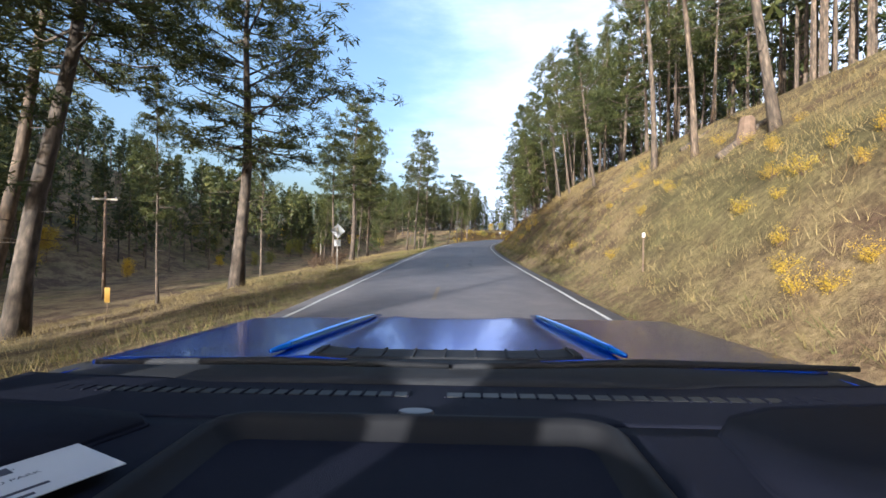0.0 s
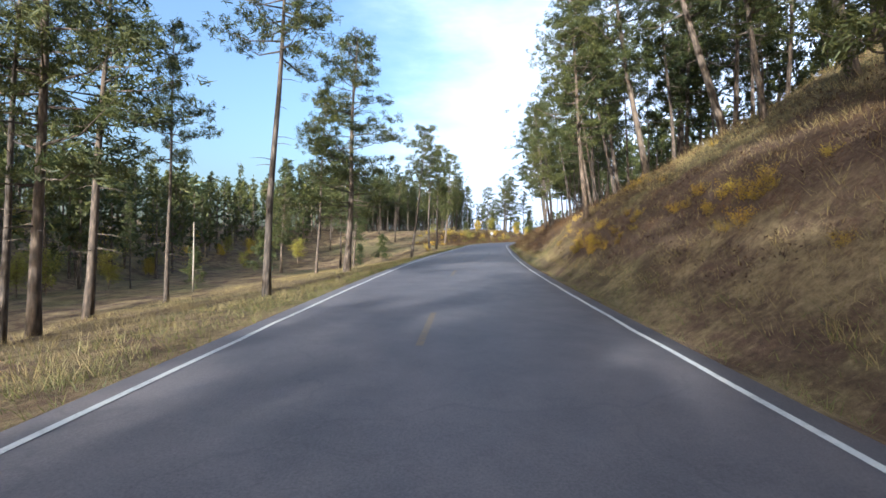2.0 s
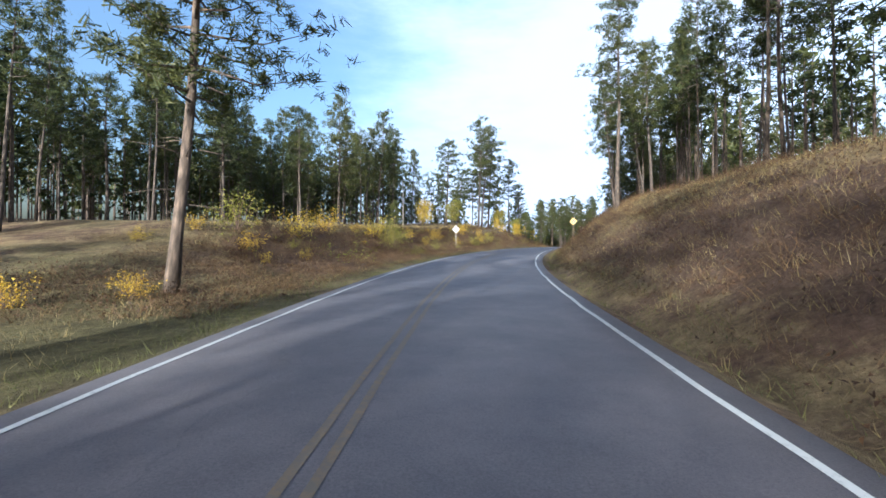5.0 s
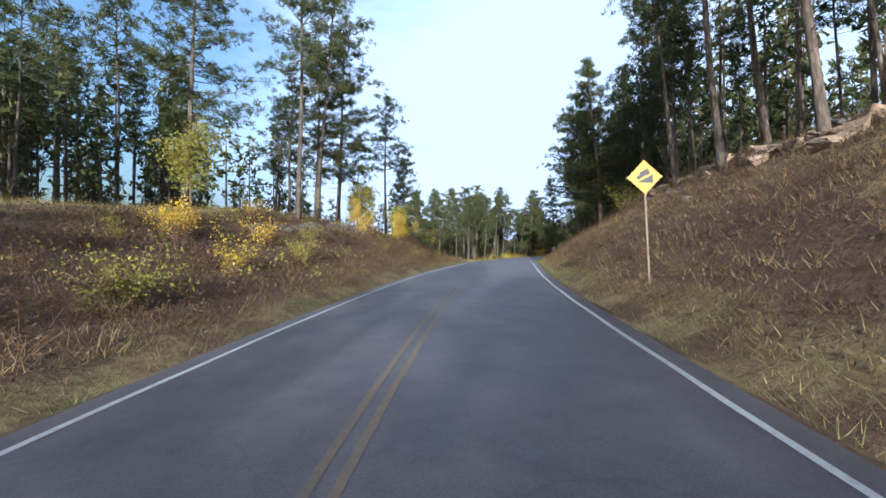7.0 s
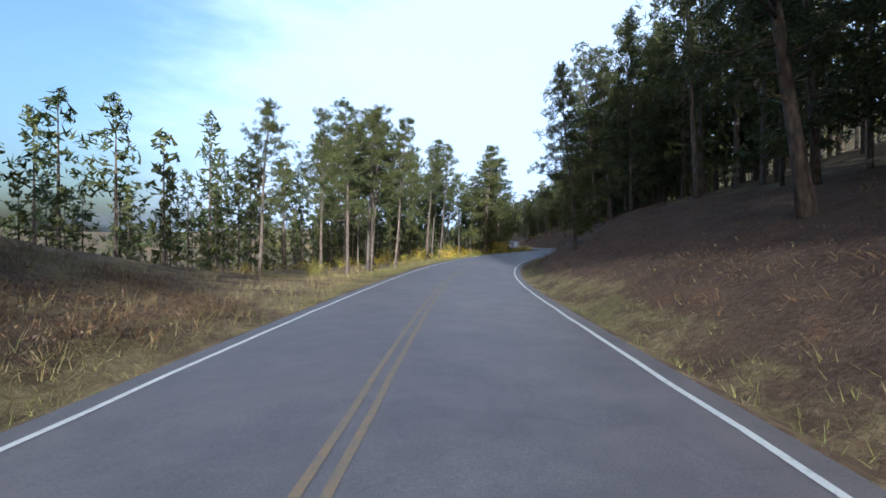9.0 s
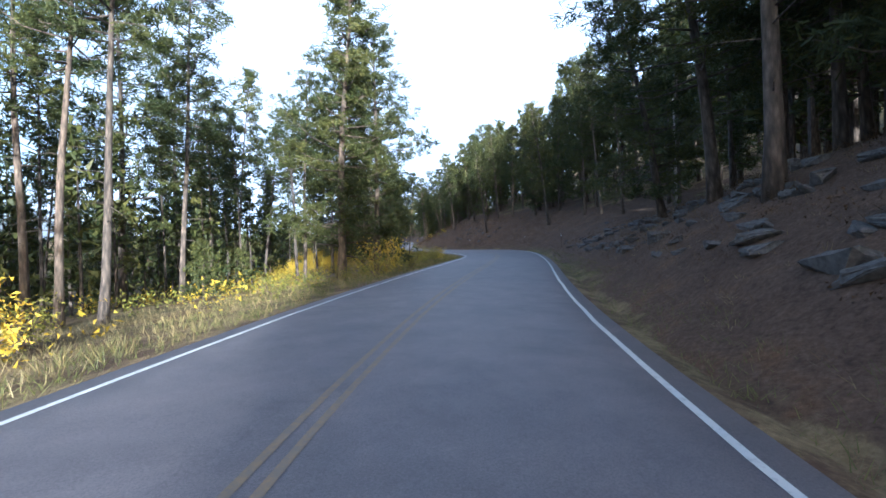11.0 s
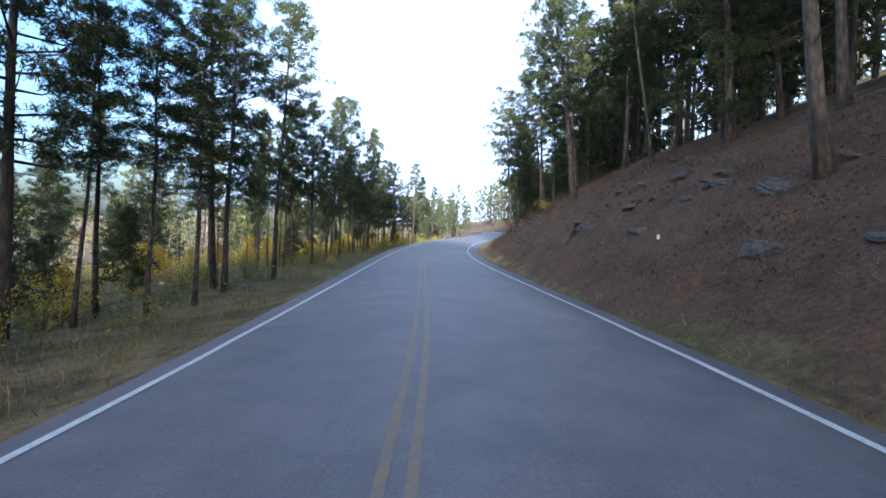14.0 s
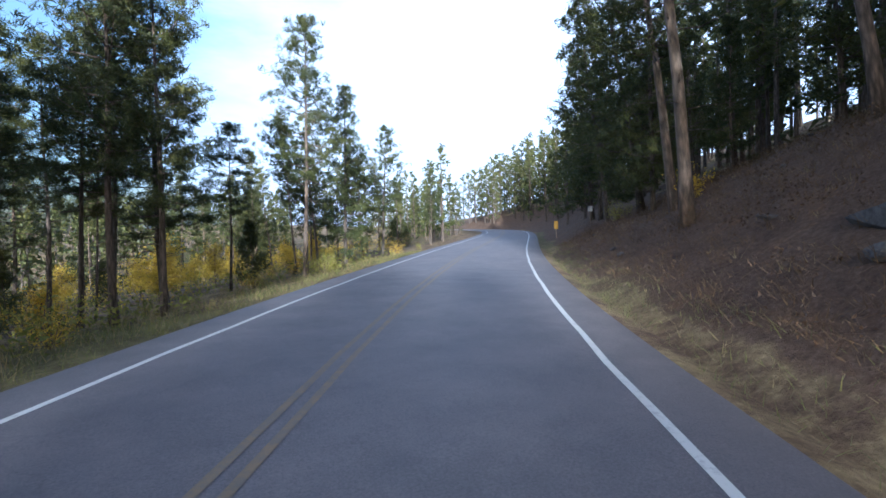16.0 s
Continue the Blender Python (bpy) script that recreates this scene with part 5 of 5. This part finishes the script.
def utility_pole(s, u):
    x, y, z = spot(s, u)
    ob = empty("utility_pole", Matrix.Translation((float(x), float(y), float(z))) @ pose(0, 0, 0, 0, 0, 20), "dark wooden utility pole with a pale crossarm", "utility pole")
    b = Builder()
    b.tube([(0, 0, -0.4), (0, 0, 4), (0, 0, 8.2)], [0.14, 0.12, 0.09], 10)
    child("pole", mesh_of("pole", b.verts, b.faces, [TWIG], smooth=True), ob)
    part("crossarm", box_bm(-0.85, 0.85, -0.16, -0.07, 7.6, 7.75, 0.01), PALE_WOOD, ob)
    for cx in (-0.75, 0.0, 0.75):
        bm = bmesh.new()
        bmesh.ops.create_cone(bm, cap_ends=True, segments=10, radius1=0.045, radius2=0.03, depth=0.14)
        bmesh.ops.translate(bm, verts=bm.verts, vec=(cx, -0.115, 7.82))
        part("insulator", bm, SIGN_BACK, ob, "pale insulator", True)


utility_pole(34, -27)


def fallen_log(s, u, length, girth, turn):
    x, y, z = spot(s, u)
    b = Builder()
    b.tube([(0, 0, 0), (length * 0.5, 0.05, 0.02), (length, 0, 0.0)], [girth, girth * 0.9, girth * 0.6], 9)
    ob = tagged(new("fallen_log", mesh_of("fallen_log", b.verts, b.faces, [BARK], smooth=True)), "weathered fallen log lying on the grassy bank", "log")
    x2, y2, z2 = spot(s + length * math.cos(radians(turn)), u + length * math.sin(radians(turn)))
    a, c = Vector((float(x), float(y), float(z) + girth * 0.6)), Vector((float(x2), float(y2), float(z2) + girth * 0.5))
    q = (c - a).to_track_quat("X", "Z").to_matrix().to_4x4()
    ob.matrix_world = Matrix.Translation(a) @ q


fallen_log(16.5, 9.4, 3.0, 0.17, 80)
fallen_log(24.0, 11.6, 4.0, 0.12, 75)
fallen_log(212.0, 10.0, 3.0, 0.12, 20)


def stump(s, u, k):
    x, y, z = spot(s, u)
    b = Builder()
    b.tube([(0, 0, -0.2), (0, 0, 0.12), (0.02, 0, 0.4), (0.02, 0.01, 0.48)], [0.34, 0.24, 0.2, 0.17], 10)
    ob = tagged(new("tree_stump", mesh_of("tree_stump", b.verts, b.faces, [TWIG])), "grey broken tree stump on the bank", "stump")
    ob.location = (float(x), float(y), float(z))
    ob.scale = (k, k, k * 1.2)


stump(16.6, 10.4, 1.3)
stump(207, 12.5, 0.9)
stump(300, 14.0, 1.0)


def delineator(s, u):
    ob = sign_frame("delineator_post", s, u, "thin dark steel delineator post with a white reflector")
    ob["category"] = "delineator post"
    part("post", box_bm(-0.02, 0.02, -0.012, 0.012, -0.3, 1.2, 0.003), TWIG, ob)
    part("reflector", box_bm(-0.04, 0.04, -0.02, -0.013, 1.08, 1.2, 0.004), WHITE_REFLECTOR, ob, "white reflector")


WHITE_REFLECTOR = plain("white_reflector", (0.8, 0.8, 0.8), 0.3, vary=0.03)
for s, u in ((13.5, 5.6), (332.0, 6.2), (348.0, 5.8), (372.0, 5.6)):
    delineator(s, u)


# ---- the pickup in which the drive begins: open windscreen, seen from behind the dashboard ----
BLUE_PAINT = plain("blue_car_paint", (0.010, 0.060, 0.46), 0.22, 0.85, 0.06, 3, coat=0.25)
# rib blue is lightened: the sky's highlight is put into the colour
RIB_SKYLIT_PAINT = plain("blue_car_paint_sky_lit", (0.03, 0.22, 0.75), 0.14, 0.7, 0.05, 3, coat=0.5)
BLACK_PLASTIC = plain("black_plastic", (0.022, 0.023, 0.027), 0.55, vary=0.2, scale=30, bump=0.15)
DASH_PLASTIC = plain("dash_plastic", (0.009, 0.010, 0.019), 0.55, vary=0.12, scale=40, bump=0.3)
RUBBER = plain("tyre_rubber", (0.02, 0.02, 0.02), 0.9)
RIM_METAL = plain("rim_metal", (0.3, 0.3, 0.31), 0.35, 0.9)
PAPER = plain("white_paper", (0.52, 0.52, 0.55), 0.8, vary=0.05)
RIM_BLACK = plain("glossy_black_plastic", (0.008, 0.008, 0.010), 0.35, vary=0.1, scale=20)
BADGE = plain("badge_grey", (0.09, 0.095, 0.11), 0.4, 0.5)
INK = plain("dark_ink", (0.05, 0.05, 0.07), 0.8)

for m, k in ((BLACK_PLASTIC, 0.2), (DASH_PLASTIC, 0.12), (RIM_BLACK, 0.3)):
    m.node_tree.nodes["Principled BSDF"].inputs["Specular IOR Level"].default_value = k
    m.node_tree.nodes["Principled BSDF"].inputs["Roughness"].default_value = 0.7

truck = empty("pickup_truck", pose(-0.04, 0, 0, 0, -0.99, 1.0), "blue pickup truck with dark dashboard and open windscreen on the road", "pickup truck")


def sheet(xs, ys, height, mat, name, parent, thick=0.012, label=""):
    """A curved panel: height(x, y) over a grid, with thickness below."""
    v, f = [], []
    n, k = len(ys), len(xs)
    for side in (0, 1):
        for y in ys:
            for x in xs:
                v.append((x, y, height(x, y) - side * thick))
    def i(side, r, c):
        return side * n * k + r * k + c
    for r in range(n - 1):
        for c in range(k - 1):
            f.append((i(0, r, c), i(0, r, c + 1), i(0, r + 1, c + 1), i(0, r + 1, c)))
            f.append((i(1, r + 1, c), i(1, r + 1, c + 1), i(1, r, c + 1), i(1, r, c)))
    for r in range(n - 1):
        f.append((i(0, r + 1, 0), i(1, r + 1, 0), i(1, r, 0), i(0, r, 0)))
        f.append((i(0, r, k - 1), i(1, r, k - 1), i(1, r + 1, k - 1), i(0, r + 1, k - 1)))
    for c in range(k - 1):
        f.append((i(0, 0, c), i(1, 0, c), i(1, 0, c + 1), i(0, 0, c + 1)))
        f.append((i(0, n - 1, c + 1), i(1, n - 1, c + 1), i(1, n - 1, c), i(0, n - 1, c)))
    return child(name, mesh_of(name, v, f, [mat], smooth=True), parent, label)


def hood_z(x, y):
    side = max(0.0, abs(x) - 0.55)
    front = max(0.0, y - 2.05)
    middle = 0.008 * math.exp(-((abs(x) - 0.36 + 0.11 * (y - 1.3)) / 0.07) ** 2)
    return 1.468 - 0.022 * (y - 1.15) - 0.03 * side ** 2 - 0.75 * front ** 2 + middle


hood = sheet(np.linspace(-0.93, 0.93, 41), np.linspace(1.16, 2.36, 25), hood_z, BLUE_PAINT, "hood", truck, 0.02)
for sgn in (-1, 1):
    pts = [(sgn * (0.47 - 0.13 * (y - 1.25)), y, hood_z(sgn * (0.47 - 0.13 * (y - 1.25)), y) + 0.012) for y in np.linspace(1.22, 2.15, 9)]
    b = Builder()
    b.tube(pts, [0.006, 0.014, 0.017, 0.018, 0.018, 0.017, 0.015, 0.012, 0.006], 8)
    child("hood_rib", mesh_of("hood_rib", b.verts, b.faces, [RIB_SKYLIT_PAINT], smooth=True), hood)
vent = sheet(np.linspace(-0.36, 0.36, 9), np.linspace(1.2, 1.32, 5), lambda x, y: hood_z(x, y) + 0.004, BLACK_PLASTIC, "hood_vent", hood, 0.01)
for i in range(9):
    x = -0.34 + i * 0.085
    part("vent_rib", box_bm(x - 0.004, x + 0.004, 1.205, 1.315, hood_z(x, 1.26) + 0.002, hood_z(x, 1.26) + 0.009, 0.002), BLACK_PLASTIC, vent)
for sgn in (-1, 1):
    sheet(np.linspace(0.925, 1.0, 5) * sgn if sgn > 0 else np.linspace(-1.0, -0.925, 5), np.linspace(0.7, 2.4, 12),
          lambda x, y: 1.452 - 0.022 * (y - 1.2) - 2.2 * max(0, abs(x) - 0.93) ** 2 * 10 - 0.5 * max(0, y - 2.1) ** 2, BLUE_PAINT, "fender", truck, 0.4)
    part("side_panel", box_bm(sgn * 0.99 - 0.03, sgn * 0.99 + 0.03, -3.1, 1.15, 0.55, 1.28, 0.02), BLUE_PAINT, truck)
    b = Builder()
    b.tube([(sgn * 1.02, 0.98, 1.36), (sgn * 0.93, 0.45, 1.75), (sgn * 0.8, 0.02, 1.98)], [0.05, 0.045, 0.045], 8)
    child("windscreen_pillar", mesh_of("windscreen_pillar", b.verts, b.faces, [BLACK_PLASTIC], smooth=True), truck)
    for y in (1.65, -2.2):
        wheel = bmesh.new()
        bmesh.ops.create_cone(wheel, cap_ends=True, segments=28, radius1=0.41, radius2=0.41, depth=0.27)
        bmesh.ops.bevel(wheel, geom=[e for e in wheel.edges if abs(e.verts[0].co.z - e.verts[1].co.z) < 0.01], offset=0.04, segments=2, affect="EDGES")
        bmesh.ops.rotate(wheel, verts=wheel.verts, matrix=Matrix.Rotation(math.pi / 2, 3, "Y"))
        bmesh.ops.translate(wheel, verts=wheel.verts, vec=(sgn * 0.84, y, 0.43 + 0.034 * y))
        tyre = part("wheel", wheel, RUBBER, truck, smooth=False)
        rim = bmesh.new()
        bmesh.ops.create_cone(rim, cap_ends=True, segments=20, radius1=0.24, radius2=0.2, depth=0.03)
        bmesh.ops.rotate(rim, verts=rim.verts, matrix=Matrix.Rotation(sgn * math.pi / 2, 3, "Y"))
        bmesh.ops.translate(rim, verts=rim.verts, vec=(sgn * 0.985, y, 0.43 + 0.034 * y))
        part("rim", rim, RIM_METAL, tyre)
GLASS, glass_tree, glass_bsdf = node_mat("tinted_window_glass")
glass_bsdf.inputs["Base Color"].default_value = (0.35, 0.42, 0.42, 1)
glass_bsdf.inputs["Roughness"].default_value, glass_bsdf.inputs["Transmission Weight"].default_value = 0.02, 1.0
# side panes out of view, added to keep direct sun off dash and card
for sgn in (-1, 1):
    part("side_window", box_bm(sgn * 0.95 - 0.003, sgn * 0.95 + 0.003, -1.08, 0.3, 1.27, 1.88, 0.001), GLASS, truck, "unseen side window, added to keep sun off the dash")
part("chassis", box_bm(-0.9, 0.9, -3.0, 2.2, 0.5, 0.62, 0.03), BLACK_PLASTIC, truck)
part("cargo_floor", box_bm(-0.95, 0.95, -3.1, -1.15, 0.85, 0.9, 0.01), BLUE_PAINT, truck)
part("tailgate", box_bm(-0.95, 0.95, -3.14, -3.08, 0.7, 1.28, 0.02), BLUE_PAINT, truck)
part("grille", box_bm(-0.9, 0.9, 2.3, 2.44, 0.62, 1.22, 0.05), BLACK_PLASTIC, truck)
# roof, cab back and rear pillars are unseen, added to shade the dashboard
sheet(np.linspace(-0.76, 0.76, 9), np.linspace(-1.1, 0.05, 8), lambda x, y: 2.02 - 0.06 * (x / 0.76) ** 2 - 0.03 * ((y + 0.5) / 0.6) ** 2, BLUE_PAINT, "roof", truck, 0.05)
part("cab_back", box_bm(-0.88, 0.88, -1.2, -1.12, 0.6, 1.60, 0.03), BLACK_PLASTIC, truck)
# seats behind the eye, never in view, added to block the low rear sun
for sgn in (-1, 1):
    seat = part("seat_back", box_bm(sgn * 0.44 - 0.27, sgn * 0.44 + 0.27, -0.82, -0.66, 0.75, 1.5, 0.06), DASH_PLASTIC, truck, "unseen dark front seat, added to block low sun")
    part("headrest", box_bm(sgn * 0.44 - 0.15, sgn * 0.44 + 0.15, -0.84, -0.72, 1.53, 1.78, 0.05), DASH_PLASTIC, seat)
for sgn in (-1, 1):
    part("rear_pillar", box_bm(sgn * 0.8 - 0.09, sgn * 0.8 + 0.09, -1.2, -1.08, 1.3, 2.0, 0.03), BLACK_PLASTIC, truck)


def dash_z(x, y):
    edge = max(0.0, abs(x + 0.02) - 0.5)
    return 1.458 + 0.004 * math.sin((y - 0.5) * 6) + 0.04 * edge ** 2


# cowl and wipers
sheet(np.linspace(-0.98, 0.98, 19), np.linspace(1.0, 1.2, 6), lambda x, y: 1.464 + 0.007 * math.sin((y - 1.0) * 12) - 0.02 * x * x, BLACK_PLASTIC, "cowl", truck, 0.05)
for x0, x1, lift in ((-0.85, 0.02, 0.0), (0.02, 0.92, 0.006)):
    b = Builder()
    b.tube([(x0, 1.08, 1.479), ((x0 + x1) / 2, 1.095, 1.484 + lift), (x1, 1.06, 1.486 + lift)], [0.007, 0.011, 0.007], 6)
    child("wiper", mesh_of("wiper", b.verts, b.faces, [BLACK_PLASTIC], smooth=True), truck)

TRAY = (-0.352, 0.296, 0.30, 0.768)
dash = sheet(np.linspace(-0.97, 0.97, 61), np.linspace(TRAY[3] + 0.004, 1.03, 14), dash_z, DASH_PLASTIC, "dashboard", truck, 0.06)
for x0, x1 in ((-0.97, TRAY[0] - 0.004), (TRAY[1] + 0.004, 0.97)):
    sheet(np.linspace(x0, x1, 14), np.linspace(0.22, TRAY[3] + 0.006, 14), lambda x, y: dash_z(x, y) - 0.001, DASH_PLASTIC, "dash_wing", dash, 0.06)


def tray_ring(grow, lift, steps=7):
    """A rounded outline of the tray, grown outward."""
    x0, x1, y0, y1, r = TRAY[0] - grow, TRAY[1] + grow, TRAY[2] - grow, TRAY[3] + grow, 0.06 + grow
    pts = []
    for cx, cy, a0 in ((x1 - r, y1 - r, 0), (x0 + r, y1 - r, 90), (x0 + r, y0 + r, 180), (x1 - r, y0 + r, 270)):
        for k in range(steps):
            a = radians(a0 + 90 * k / (steps - 1))
            x, y = cx + r * math.cos(a), cy + r * math.sin(a)
            pts.append((x, y, dash_z(x, y) + lift))
    return pts


rings = [tray_ring(0.014, -0.01), tray_ring(0.012, 0.008), tray_ring(0.006, 0.013), tray_ring(-0.002, 0.012), tray_ring(-0.010, 0.004), tray_ring(-0.028, -0.022), tray_ring(-0.036, -0.024)]
v = [p for ring in rings for p in ring]
n = len(rings[0])
f = [(a * n + i, a * n + (i + 1) % n, (a + 1) * n + (i + 1) % n, (a + 1) * n + i) for a in range(6) for i in range(n)]
rim_ob = child("tray_rim", mesh_of("tray_rim", v, f, [RIM_BLACK], smooth=True), dash, "glossy black raised rim")
child("tray_floor", mesh_of("tray_floor", tray_ring(-0.033, -0.020), [tuple(range(n))], [DASH_PLASTIC]), dash, "dark sunken tray floor")

# defroster slots with their fins
for x0, x1 in ((-0.83, -0.055), (0.02, 0.93)):
    part("defroster_slot", box_bm(x0, x1, 0.912, 0.942, dash_z(0, 0.926) - 0.01, dash_z(0, 0.926) + 0.0015, 0.002), SIGN_BLACK, dash, "black defroster slot")
    for x in np.linspace(x0, x1, 26):
        part("slot_fin", box_bm(x - 0.0025, x + 0.0025, 0.908, 0.946, dash_z(0, 0.926) - 0.004, dash_z(0, 0.926) + 0.004), DASH_PLASTIC, dash)
# a small plain badge between the slots and the tray
bm = bmesh.new()
bmesh.ops.create_cone(bm, cap_ends=True, segments=24, radius1=0.034, radius2=0.030, depth=0.006)
bmesh.ops.scale(bm, vec=(1, 0.5, 1), verts=bm.verts)
bmesh.ops.translate(bm, verts=bm.verts, vec=(-0.027, 0.815, dash_z(0, 0.815) + 0.002))
part("badge", bm, BADGE, dash, "small worn oval badge")


def dash_panel(points):
    """A low raised panel with soft edges over an outline."""
    bm = bmesh.new()
    face = bm.faces.new([bm.verts.new((x, y, dash_z(x, y) - 0.01)) for x, y in points])
    top = bmesh.ops.extrude_face_region(bm, geom=[face])["geom"]
    moved = [g for g in top if isinstance(g, bmesh.types.BMVert)]
    bmesh.ops.translate(bm, verts=moved, vec=(0, 0, 0.019))
    bmesh.ops.bevel(bm, geom=[e for e in bm.edges if all(v in moved for v in e.verts)], offset=0.007, segments=3, affect="EDGES")
    bmesh.ops.recalc_face_normals(bm, faces=bm.faces)
    part("dash_panel", bm, DASH_PLASTIC, dash, "softly raised dash panel", smooth=True)


dash_panel([(0.93, 0.88), (0.60, 0.85), (0.50, 0.80), (0.455, 0.74), (0.43, 0.58), (0.44, 0.26), (0.93, 0.26)])
dash_panel([(-0.93, 0.80), (-0.93, 0.50), (-0.60, 0.52), (-0.50, 0.62), (-0.46, 0.73), (-0.50, 0.77), (-0.60, 0.79)][::-1])

# the paper card that lies on the dash
card = empty("paper_card", truck.matrix_world @ Matrix.Translation((-0.490, 0.625, dash_z(-0.46, 0.66) + 0.014)) @ pose(0, 0, 0, 0, 0, 64.4), "white printed paper card lying on the dashboard", "paper")
part("sheet", box_bm(-0.23, 0.0, -0.128, 0.0, -0.0006, 0.0006), PAPER, card)
part("print_mark", box_bm(-0.094, -0.082, -0.034, -0.012, 0.0008, 0.0014), INK, card, "small black printed bar")


def words(text, x, y, size):
    c = bpy.data.curves.new("lettering", "FONT")
    c.body, c.size = text, size
    ob = new("lettering", c)
    me = bpy.data.meshes.new_from_object(ob)
    bpy.data.objects.remove(ob)
    me.materials.append(INK)
    me.transform(Matrix.Translation((x, y, 0.0012)))
    child("lettering", me, card, "small dark printed words")


words("OTHER SIDE UP", -0.165, -0.030, 0.0125)
words("YOU TO PARK", -0.145, -0.062, 0.0125)
words("THE", -0.150, -0.082, 0.0125)
for y, w in ((-0.102, 0.08), (-0.12, 0.06)):
    part("print_line", box_bm(-0.15, -0.15 + w, y, y + 0.006, 0.0008, 0.0014), INK, card)
